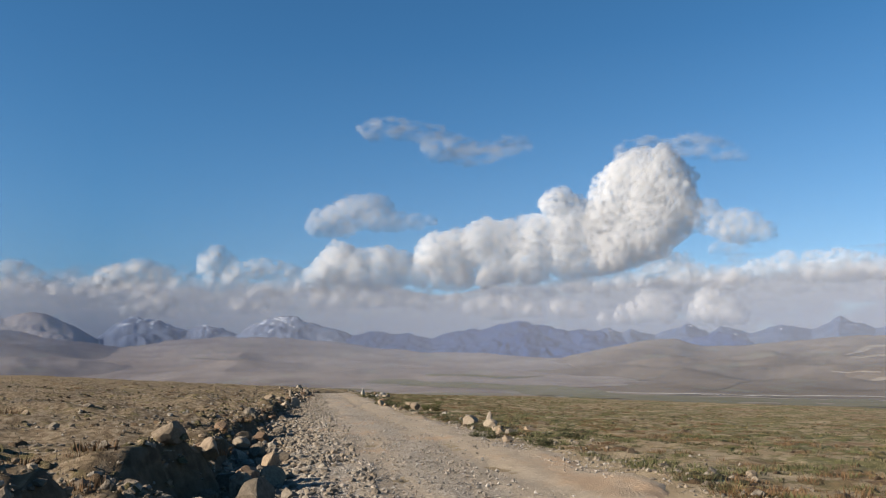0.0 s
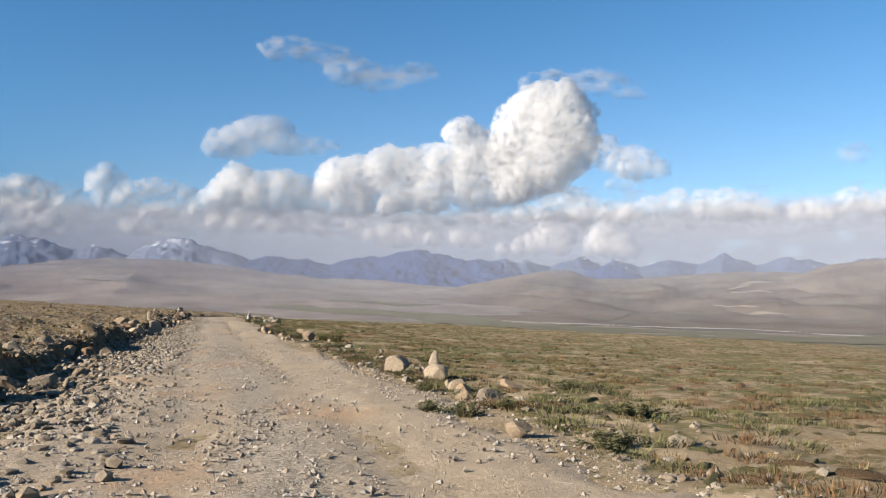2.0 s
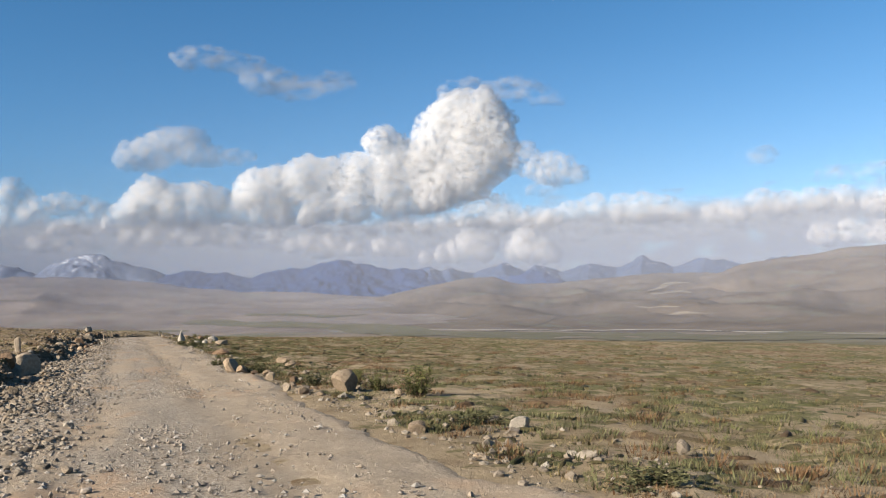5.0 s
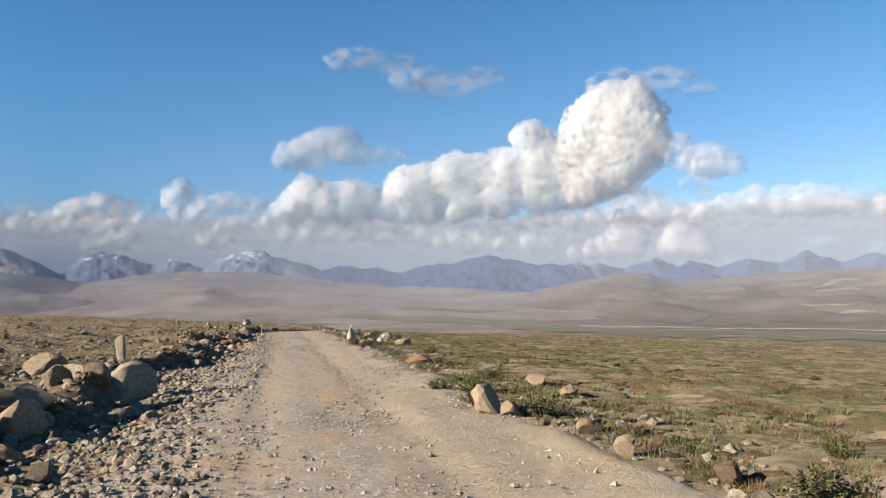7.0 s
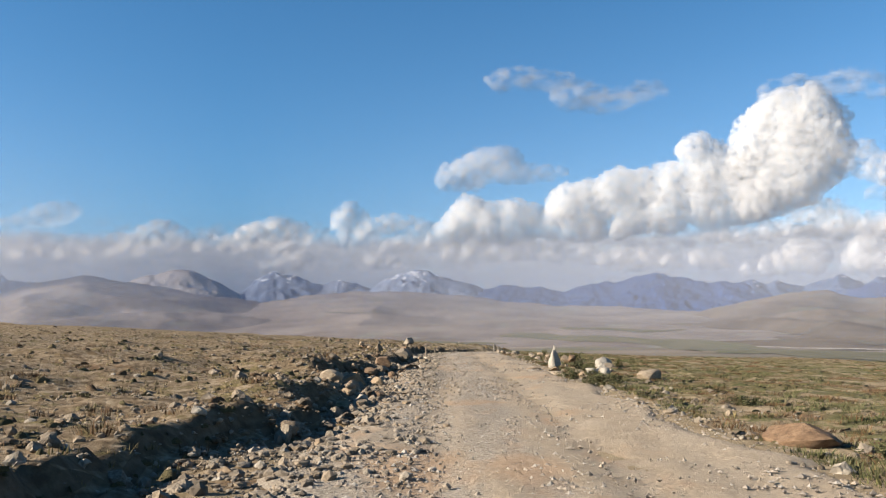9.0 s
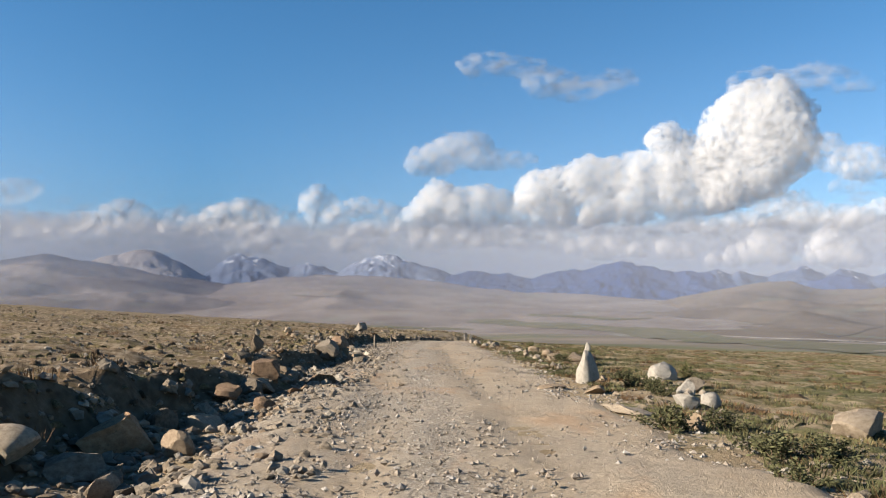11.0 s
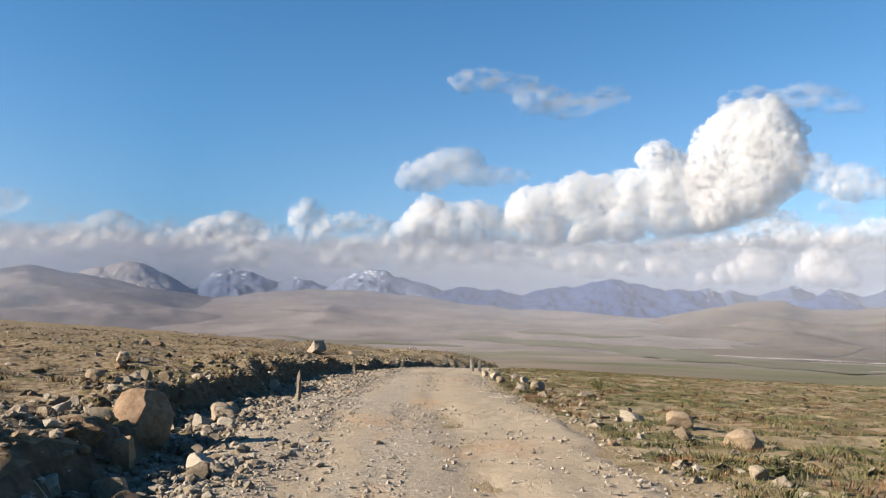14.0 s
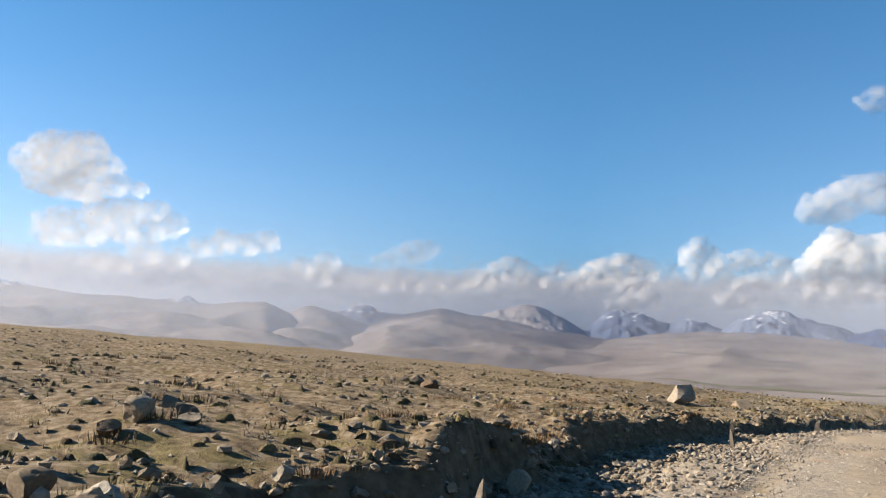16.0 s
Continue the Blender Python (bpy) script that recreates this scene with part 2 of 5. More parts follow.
def road_material():
    m, nt, b = material("gravel_road")
    v = coords(nt)
    vy = coords(nt, (1, 0.16, 1))
    dirt = ramp(nt, noise_tex(nt, v, 2.2, 7, 0.6), [(0.3, (0.52, 0.39, 0.255)), (0.5, (0.65, 0.51, 0.355)), (0.72, (0.75, 0.615, 0.45))])
    dirt = mix(nt, span(nt, noise_tex(nt, v, 45.0, 4, 0.7), 0.5, 0.66, 0.0, 0.5), dirt, (0.40, 0.31, 0.22))
    bent = nt.nodes.new("ShaderNodeVectorMath")
    bent.operation = "MULTIPLY_ADD"
    wobble = node(nt, "ShaderNodeTexNoise", Scale=14.0, Detail=3.0)
    nt.links.new(v, wobble.inputs["Vector"])
    nt.links.new(wobble.outputs["Color"], bent.inputs[0])
    bent.inputs[1].default_value = (0.09, 0.09, 0.09)
    nt.links.new(v, bent.inputs[2])
    tone, dome = pebbles(nt, bent.outputs[0], 30.0)
    grit, low = pebbles(nt, bent.outputs[0], 75.0)
    stone = ramp(nt, tone, [(0.0, (0.25, 0.21, 0.165)), (0.3, (0.45, 0.385, 0.31)), (0.65, (0.60, 0.525, 0.43)), (1.0, (0.78, 0.71, 0.61))])
    sand = ramp(nt, grit, [(0.0, (0.34, 0.275, 0.205)), (0.5, (0.55, 0.46, 0.36)), (1.0, (0.72, 0.64, 0.53))])
    stone = mix(nt, span(nt, dome, 0.5, 0.62), stone, sand)
    band = span(nt, noise_tex(nt, vy, 1.1, 5, 0.6), 0.42, 0.6)
    sep = nt.nodes.new("ShaderNodeSeparateXYZ")
    nt.links.new(v, sep.inputs[0])
    edge = span(nt, sep.outputs[0], -0.2, -1.5)
    wander = scalar(nt, "ADD", sep.outputs[0], span(nt, noise_tex(nt, vy, 0.5, 3), 0.3, 0.7, -0.5, 0.5))
    crown = span(nt, scalar(nt, "ABSOLUTE", scalar(nt, "SUBTRACT", wander, 0.75)), 0.55, 0.2)
    band = scalar(nt, "MULTIPLY", band, span(nt, sep.outputs[0], 0.9, 1.6, 0.85, 0.3))
    fac = scalar(nt, "MAXIMUM", scalar(nt, "MAXIMUM", band, scalar(nt, "MULTIPLY", crown, 0.8)), scalar(nt, "MULTIPLY", edge, 0.6))
    col = mix(nt, fac, mix(nt, 0.35, dirt, sand), stone)
    clay = span(nt, noise_tex(nt, coords(nt, (1, 0.4, 1)), 0.55, 5, 0.6), 0.55, 0.64)
    col = mix(nt, scalar(nt, "MULTIPLY", clay, 0.55), col, (0.38, 0.245, 0.145))
    nt.links.new(col, b.inputs["Base Color"])
    b.inputs["Roughness"].default_value = 0.95
    b.inputs["Specular IOR Level"].default_value = 0.1
    h = scalar(nt, "ADD", scalar(nt, "MULTIPLY", scalar(nt, "MULTIPLY", dome, fac), -0.5), scalar(nt, "MULTIPLY", low, -0.3))
    h = scalar(nt, "ADD", h, scalar(nt, "MULTIPLY", noise_tex(nt, v, 7.0, 8, 0.72), 2.2))
    bump(nt, b, h, 0.7, 0.026)
    return m


def stone_material(name, dark, mid, pale, island=False, scale=5.0, varied=True):
    m, nt, b = material(name)
    v = coords(nt)
    col = ramp(nt, noise_tex(nt, v, scale, 7, 0.65), [(0.28, dark), (0.5, mid), (0.72, pale)])
    if island:
        rnd = nt.nodes.new("ShaderNodeNewGeometry").outputs["Random Per Island"]
    else:
        rnd = nt.nodes.new("ShaderNodeObjectInfo").outputs["Random"]
    tone = ramp(nt, rnd, [(0.0, (0.6, 0.55, 0.5)), (0.35, (0.92, 0.86, 0.8)), (0.6, (1.0, 0.88, 0.75)), (0.85, (1.1, 1.08, 1.05)), (1.0, (1.25, 1.24, 1.22))], 1.0)
    col = mix(nt, 1.0 if varied else 0.0, col, tone, "MULTIPLY")
    lichen = span(nt, noise_tex(nt, v, scale * 2.6, 5), 0.62, 0.7)
    col = mix(nt, scalar(nt, "MULTIPLY", lichen, 0.45), col, (0.06, 0.055, 0.042))
    nt.links.new(col, b.inputs["Base Color"])
    b.inputs["Roughness"].default_value = 0.9
    b.inputs["Specular IOR Level"].default_value = 0.2
    bump(nt, b, noise_tex(nt, v, scale * 5, 7, 0.7), 0.7, 0.03)
    return m


def leaf_material(name, a, c, rough=False):
    m, nt, b = material(name)
    rnd = nt.nodes.new("ShaderNodeNewGeometry").outputs["Random Per Island"]
    col = ramp(nt, rnd, [(0.0, a), (0.6, tuple((p + q) / 2 for p, q in zip(a, c))), (1.0, c)])
    col = mix(nt, span(nt, noise_tex(nt, coords(nt), 0.5, 3), 0.35, 0.65, 0.0, 0.5), col, tuple(0.6 * p for p in c))
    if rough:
        # Hollows of the bump are darkened: shade between tufts put into the colour.
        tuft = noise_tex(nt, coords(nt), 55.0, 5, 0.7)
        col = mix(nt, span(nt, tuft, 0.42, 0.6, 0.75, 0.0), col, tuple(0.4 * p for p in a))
        bump(nt, b, tuft, 1.0, 0.03)
    nt.links.new(col, b.inputs["Base Color"])
    b.inputs["Roughness"].default_value = 0.8
    b.inputs["Specular IOR Level"].default_value = 0.15
    return m


def far_material(name, dark, mid, pale, snow=None, scale=0.004, streak=None):
    m, nt, b = material(name)
    v = coords(nt)
    col = ramp(nt, noise_tex(nt, v, scale, 9, 0.62), [(0.3, dark), (0.5, mid), (0.7, pale)])
    if streak:
        f = span(nt, noise_tex(nt, coords(nt, (1, 0.5, 3)), scale * 2.2, 7, 0.62), 0.57, 0.66)
        col = mix(nt, scalar(nt, "MULTIPLY", f, 0.7), col, streak)
    if snow:
        sep = nt.nodes.new("ShaderNodeSeparateXYZ")
        nt.links.new(v, sep.inputs[0])
        up = span(nt, sep.outputs[2], snow[0], snow[1], -0.10, 0.10)
        f = scalar(nt, "ADD", noise_tex(nt, coords(nt, (1, 1, 0.28)), 0.026, 7, 0.66), up)
        # Snow is greyed and blued here: haze put into its colour.
        col = mix(nt, span(nt, f, 0.605, 0.66), col, (0.58, 0.61, 0.68))
    nt.links.new(col, b.inputs["Base Color"])
    b.inputs["Roughness"].default_value = 1.0
    b.inputs["Specular IOR Level"].default_value = 0.0
    bump(nt, b, noise_tex(nt, v, scale * 4, 6, 0.6), 0.25, 8)
    return m


STEPPE, ROAD = steppe_material(), road_material()
STONE = stone_material("field_stone", (0.17, 0.14, 0.11), (0.34, 0.29, 0.23), (0.48, 0.43, 0.36))
PALE = stone_material("pale_stone", (0.38, 0.34, 0.28), (0.56, 0.50, 0.42), (0.68, 0.63, 0.55))
TAN = stone_material("tan_stone", (0.30, 0.235, 0.175), (0.50, 0.41, 0.31), (0.62, 0.53, 0.42))
WARM = stone_material("warm_tan_stone", (0.30, 0.23, 0.165), (0.47, 0.38, 0.285), (0.58, 0.49, 0.385), varied=False)
BROWN = stone_material("brown_stone", (0.17, 0.115, 0.08), (0.34, 0.24, 0.165), (0.47, 0.36, 0.26))
DARK = stone_material("dark_grey_stone", (0.12, 0.11, 0.10), (0.24, 0.22, 0.20), (0.36, 0.335, 0.30))
ORANGE = stone_material("orange_stone", (0.30, 0.19, 0.12), (0.52, 0.35, 0.22), (0.64, 0.48, 0.33))
RUSTY = stone_material("rusty_stone", (0.24, 0.145, 0.09), (0.42, 0.275, 0.175), (0.55, 0.40, 0.28), varied=False)
GRAVEL = stone_material("gravel_stone", (0.31, 0.285, 0.26), (0.52, 0.48, 0.435), (0.70, 0.66, 0.61), island=True)
RUBBLE = stone_material("rubble_stone", (0.20, 0.175, 0.145), (0.40, 0.355, 0.295), (0.60, 0.545, 0.47), island=True)

# ---- ground sheet ----
def axis(lo, hi, step, first, last, grow=1.09):
    a, d = list(np.arange(lo, hi + 1e-6, step)), step
    while a[-1] < last:
        d = min(d * grow, 160)
        a.append(a[-1] + d)
    d = step
    while a[0] > first:
        d = min(d * grow, 160)
        a.insert(0, a[0] - d)
    return np.array(a)


gx, gy = axis(-7.5, 9, 0.13, -4900, 4900, 1.11), axis(3, 146, 0.22, -420, 4950, 1.1)
GX, GY = np.meshgrid(gx, gy)
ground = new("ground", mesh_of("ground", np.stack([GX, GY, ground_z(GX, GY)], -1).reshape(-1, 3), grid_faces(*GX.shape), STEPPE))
tagged(ground, "dry alpine steppe with bare tan soil and low scrub", "ground", kind="structure")

# ---- gravel road ----
ry, rs = np.arange(-20, 172, 0.15), np.arange(-3.1, 3.15, 0.09)
RS, RY = np.meshgrid(rs, ry)
RX = RS + road_mid(RY)
RZ = ground_z(RX, RY) + 0.05 + 0.012 * fbm(RX * 4, RY * 4, seed=41, octaves=3) + 0.025 * fbm(RX * 0.9, RY * 0.35, seed=42, octaves=3)
for rut in (-0.9, 0.9):
    RZ = RZ - 0.03 * np.exp(-(((RS - rut - 0.15 * vnoise(RY * 0.08, rut)) / 0.32) ** 2))
RZ = RZ - 0.20 * smooth(2.2, 3.0, np.abs(RS) + 0.32 * fbm(RX * 0.8, RY * 0.45, seed=43, octaves=4))
road = new("road", mesh_of("road", np.stack([RX, RY, RZ], -1).reshape(-1, 3), grid_faces(*RX.shape), ROAD))
tagged(road, "pale tan gravel track with loose stones and ruts", "road", kind="structure")


# ---- hills and mountains ----
def profile(az, base, tops):
    el = np.full_like(az, -9.0)
    for a, e, wl, wr, p in tops:
        d = np.where(az < a, (a - az) / wl, (az - a) / wr)
        k = np.clip(1 - d, 0, 1)
        k = k if p == 1 else (k * k * (3 - 2 * k) if p == 2 else 1 - (1 - k) ** 1.6)
        el = np.maximum(el, base + (e - base) * k)
    return np.maximum(el, base)


def skyline(az, points):
    """A smooth crest line through (azimuth, elevation) points."""
    el = np.interp(az, [p[0] for p in points], [p[1] for p in points])
    k = np.exp(-np.linspace(-2, 2, 17) ** 2)
    return np.convolve(np.pad(el, 8, mode="edge"), k / k.sum(), "valid")


SURFACES = []
AZ_STEP = 0.09


def relief(name, label, mat, tops, near, crest, base, rough, seed, jag=0.15):
    """A range whose summits are (azimuth, elevation, half widths, shape) as seen from the middle of the road."""
    line = len(tops[0]) == 2
    a0, a1 = (tops[0][0], tops[-1][0]) if line else (min(t[0] - t[2] for t in tops) - 0.3, max(t[0] + t[3] for t in tops) + 0.3)
    az = np.arange(a0, a1, AZ_STEP)
    crest_el = (lambda a: skyline(a, tops)) if line else (lambda a: profile(a, base, tops))
    el = crest_el(az)
    peak = name == "mountain"
    rows = []
    steps = np.concatenate([np.linspace(0, 1, 44), np.linspace(1.08, 1.6, 5)])
    for f in steps:
        d = near + (crest - near) * f
        x, y = d * np.sin(np.radians(az)), 57 + d * np.cos(np.radians(az))
        g = min(f, 1.0)
        el = crest_el(az + 1.7 * (1 - g) * fbm(x * 0.0011, y * 0.0011, seed=seed + 7, octaves=3))
        jagged = jag * (0.9 - 2.2 * np.abs(fbm(x * 0.006, y * 0.006, seed=seed, octaves=4, gain=0.55))) * np.clip((el - base) / 1.5, 0, 1)
        e = el + jagged * g**5 - max(0, f - 1) * 2.2 * np.clip(el - base, 0.2, None)
        land = ground_z(x, y)
        body = np.sin(math.pi * min(g, 0.97) * 0.94) * np.clip(el - base, 0, 3) / 3
        fold = 1 - 2 * np.abs(fbm(x * (0.0042 if peak else 0.0017), y * (0.0042 if peak else 0.0017), seed=seed + 1, octaves=4, gain=0.45))
        z = land + (d * np.tan(np.radians(e)) - land) * (g ** 1.2 if f <= 1 else 1.0) + (rough * fold + (0.6 * rough * (1.0 - 2.6 * np.abs(fbm(x * 0.011, y * 0.011, seed=seed + 3, octaves=4, gain=0.6))) if peak else 0.5 * rough * fbm(x * 0.006, y * 0.006, seed=seed + 3, octaves=4))) * body - 3 * (f == 0)
        rows.append(np.stack([x, y, z], -1))
    SURFACES.append((az, near + (crest - near) * steps[:44], np.array([r[:, 2] for r in rows[:44]])))
    me = mesh_of(name, np.concatenate(rows), grid_faces(len(steps), len(az)), mat)
    return tagged(new(name, me), label, name.split("_")[0], group="ranges round the valley", kind="structure")


# Cloud shade and blue haze are put into this ridge colour.
SHADE_BLUE = far_material("cloud_shade_blue_rock", (0.02, 0.055, 0.19), (0.035, 0.08, 0.24), (0.06, 0.11, 0.28))
# Aerial haze is put into this rock's blue-grey base colour.
HAZED_SNOWY = far_material("hazed_snow_patched_rock", (0.18, 0.23, 0.37), (0.23, 0.285, 0.43), (0.285, 0.34, 0.49), snow=(180, 330))
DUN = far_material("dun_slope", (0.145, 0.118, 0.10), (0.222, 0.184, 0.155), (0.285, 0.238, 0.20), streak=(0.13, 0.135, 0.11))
# Paler, greyer copy of the dun slope, with haze put into its colour.
HAZED_DUN = far_material("hazed_dun_slope", (0.25, 0.21, 0.195), (0.36, 0.31, 0.29), (0.45, 0.395, 0.37), streak=(0.2, 0.2, 0.175))
# Darker blue snowy rock, its haze put into the base colour too.
HAZE_BLUE_SNOWY = far_material("haze_blue_snowy_rock", (0.05, 0.09, 0.20), (0.08, 0.125, 0.245), (0.12, 0.17, 0.29), snow=(150, 300))
# The dome's pale pink colour has the lightening of haze put in.
PINK = far_material("hazed_dome_rock", (0.42, 0.38, 0.385), (0.52, 0.475, 0.475), (0.6, 0.56, 0.555), snow=(300, 400))

relief("mountain", "blue-grey rocky peak with streaks of snow", HAZED_SNOWY, [(-2.4, 4.35, 4.2, 7.0, 3), (-3.7, 4.0, 3, 3, 1), (-0.9, 3.9, 3, 5, 1)], 3600, 4420, 2.0, 20, 101)
relief("mountain", "dark grey peak with snow at its foot", HAZED_SNOWY, [(-11.3, 4.3, 3.2, 5.5, 3), (-6.8, 3.8, 6.5, 6.5, 1), (-8.9, 3.6, 4, 4, 1)], 3600, 4480, 2.2, 20, 102)
relief("mountain", "dark blue ridge under low cloud", SHADE_BLUE, [(13.7, 3.75, 14, 11, 1), (17.7, 3.25, 7, 7, 1), (4.0, 3.2, 12, 12, 2), (9.6, 3.15, 8, 8, 1)], 3500, 4430, 1.4, 16, 103)
relief("mountain", "far snowy summits below cloud", HAZE_BLUE_SNOWY, [(19.6, 3.35, 5, 4, 1), (21.0, 3.15, 4, 4, 1), (24.5, 3.25, 4.6, 4.2, 1), (26.7, 2.95, 4, 6, 1)], 3700, 4560, 1.6, 16, 104)
relief("mountain", "short dark blue ridge", SHADE_BLUE, [(26.9, 2.65, 6.0, 2.8, 3)], 3700, 4330, 1.2, 12, 105)
relief("mountain", "snow-capped summits on the far side of the valley", HAZE_BLUE_SNOWY, [(30.3, 3.02, 5, 5, 1), (33.7, 3.35, 3.4, 3.6, 1), (37.6, 3.05, 5, 6, 1), (42, 2.9, 6, 7, 1)], 3700, 4540, 1.8, 16, 106)
relief("mountain", "far blue summits with a little snow", HAZED_SNOWY, [(-28.1, 4.25, 7, 8, 1), (-39.2, 4.3, 10, 8, 1), (-35.8, 3.95, 6, 6, 1), (-50, 4.6, 12, 12, 1)], 3700, 4560, 2.0, 18, 107)
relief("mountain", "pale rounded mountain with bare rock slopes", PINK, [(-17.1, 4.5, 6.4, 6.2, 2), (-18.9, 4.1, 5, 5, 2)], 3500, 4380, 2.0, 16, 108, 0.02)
relief("hill", "bare brown hill with a shaded flank", HAZED_DUN, [(-35, 0.0), (-32, 1.2), (-29.5, 2.0), (-27.7, 2.9), (-25.8, 3.7), (-22.9, 4.2), (-21, 3.75), (-19, 3.55), (-14.7, 2.8), (-11.5, 2.3), (-7, 1.3), (-2, 0.0)], 2200, 4120, 0.8, 20, 109, 0.04)
relief("hill", "steep bare brown hill", HAZED_DUN, [(-66, 3.2), (-50, 4.2), (-42, 3.9), (-38, 3.7), (-34.3, 4.1), (-32.4, 3.3), (-30.3, 1.8), (-27, 0.8), (-24, 0.0)], 2300, 3950, 0.8, 22, 110, 0.04)
relief("hill", "bare grey-brown hill", HAZED_DUN, [(-41, 0.0), (-37, 1.5), (-33.5, 3.2), (-31.5, 4.05), (-29.5, 3.5), (-27.7, 2.9), (-25, 2.0), (-21, 0.9), (-17, 0.0)], 2600, 4080, 0.8, 20, 111, 0.04)
relief("hill", "long low dun hills across the valley", HAZED_DUN, [(-22, 0.0), (-17, 1.2), (-13, 2.2), (-9, 2.85), (-6, 3.02), (-2.5, 2.95), (1, 2.65), (4, 2.2), (8, 1.85), (12, 1.7), (16, 1.4), (20, 1.1), (26, 0.3), (31, -0.9)], 1700, 4000, -0.4, 9, 112, 0.04)
relief("hill", "bare tan hill with dark gullies", DUN, [(3, -0.9), (8, 0.0), (14, 0.9), (18.6, 1.7), (20.4, 2.0), (22.5, 2.4), (24, 2.3), (25.6, 1.75), (28, 1.7), (31, 1.95), (34.7, 2.15), (38.3, 2.0), (42, 1.3), (48, 0.2), (53, -1.2)], 1750, 3900, -1.0, 20, 113, 0.04)
relief("hill", "high bare brown hillside with pale outcrops", DUN, [(25, -2.0), (29, -0.9), (33, 0.5), (36, 1.5), (38.3, 2.0), (40, 2.45), (43.3, 2.8), (46.5, 3.1), (48.6, 3.25), (55, 3.8), (66, 4.0)], 1650, 3700, -1.6, 24, 114, 0.04)

# ---- meadows, gullies and tracks that lie on the valley's slopes ----
def drape(az, el):
    """The first spot of valley or hills along an azimuth whose elevation reaches el."""
    d = np.concatenate([np.arange(420, 1700, 10.0), np.arange(1700, 4400, 15.0)])
    out, land = [], []
    for a, e in zip(az, el):
        x, y = d * math.sin(radians(a)), 57 + d * math.cos(radians(a))
        z = ground_z(x, y)
        for saz, sd, sz in SURFACES:
            if saz[0] < a < saz[-1]:
                col = sz[:, min(sz.shape[1] - 1, int((a - saz[0]) / AZ_STEP))]
                z = np.maximum(z, np.where((d >= sd[0]) & (d <= sd[-1]), np.interp(d, sd, col), -1e3))
        k = int(np.argmax(np.degrees(np.arctan2(z, d)) >= e))
        out.append(d[k])
        land.append((d, z))
    far = np.convolve(np.pad(out, 12, mode="edge"), np.ones(25) / 25, "valid")
    return np.array([(r * math.sin(radians(a)), 57 + r * math.cos(radians(a)), np.interp(r, *l) + 0.8) for a, r, l in zip(az, far, land)])


def strip(name, label, category, mat, line, half, seed, rows=5):
    a = np.arange(line[0][0], line[-1][0], 0.12)
    mid = np.interp(a, [p[0] for p in line], [p[1] for p in line]) + 0.06 * fbm(a * 0.9, 0.3, seed=seed, octaves=3)
    out = []
    for k in np.linspace(-1, 1, rows):
        h = half * np.clip(0.75 + 0.9 * fbm(a * 1.1, 3.3 * np.sign(k), seed=seed + 1, octaves=4), 0.08, None) * np.minimum(1, np.minimum(a - a[0], a[-1] - a) / 0.8)
        out.append(drape(a, mid + k * h))
    me = mesh_of(name, np.concatenate(out), grid_faces(rows, len(a)), mat)
    return tagged(new(name, me), label, category, kind="structure")


MEADOW = far_material("water_meadow", (0.20, 0.20, 0.14), (0.26, 0.245, 0.18), (0.31, 0.28, 0.22), scale=0.012, streak=(0.11, 0.125, 0.08))
GULLY = far_material("gully_scrub", (0.14, 0.13, 0.115), (0.20, 0.18, 0.16), (0.25, 0.225, 0.20), scale=0.02)
strip("meadow", "grey-green water meadow on the valley floor", "meadow", MEADOW, [(3.5, -0.05), (8, -0.25), (12, -0.5), (17, -1.0), (22, -1.45), (30, -1.75), (42, -2.1), (56, -2.3)], 0.3, 601)
strip("meadow", "thin green meadow along a stream", "meadow", MEADOW, [(7.5, 0.45), (10.7, 0.3), (13, 0.1), (15.5, 0.15)], 0.12, 603)
strip("meadow", "thin green meadow along a stream", "meadow", MEADOW, [(-9, 0.1), (-5, -0.3), (0, -0.45), (4, -0.6)], 0.1, 605)
SAND = far_material("river_sand", (0.50, 0.46, 0.40), (0.64, 0.59, 0.52), (0.76, 0.71, 0.64), scale=0.02)
OUTCROP = far_material("pale_outcrop", (0.33, 0.28, 0.23), (0.40, 0.35, 0.29), (0.46, 0.41, 0.34), scale=0.02)
strip("riverbed", "pale sandy river bed winding along the valley", "river", SAND, [(17.8, -0.9), (21.0, -1.07), (25.0, -1.19), (28.3, -1.34), (33.5, -1.41), (36.8, -1.55), (42, -1.82), (48.2, -2.07), (58, -2.3)], 0.03, 621)
for line, wide, seed in [([(33.3, 0.75), (34.5, 1.4), (35.9, 1.6), (36.9, 1.45)], 0.12, 623), ([(33.2, 0.1), (35.0, -0.05), (36.0, -0.2)], 0.09, 625), ([(34.4, -0.5), (36.8, -0.42), (38.4, -0.6)], 0.07, 627), ([(34.2, 0.75), (35.4, 0.95), (36.8, 0.8)], 0.11, 629)]:
    strip("outcrop", "pale broken outcrop on the brown hillside", "outcrop", OUTCROP, line, wide, seed)
strip("gully", "dark scrub-filled gully on the tan hillside", "gully", GULLY, [(25.4, -1.1), (26.5, -0.97), (28.4, -0.6), (30.2, -0.2)], 0.05, 607)
strip("gully", "dark scrub-filled gully on the tan hillside", "gully", GULLY, [(21.5, -0.35), (22.9, -0.15), (23.6, 0.15), (24.2, 0.55)], 0.1, 609)
strip("gully", "dark patch of scrub on the tan hillside", "gully", GULLY, [(28.0, 0.45), (28.8, 0.4), (29.4, 0.15), (30.0, 0.0)], 0.08, 611)
strip("gully", "dark patch of scrub on the tan hillside", "gully", GULLY, [(27.0, 1.15), (28.0, 1.2), (29.2, 1.35)], 0.07, 613)
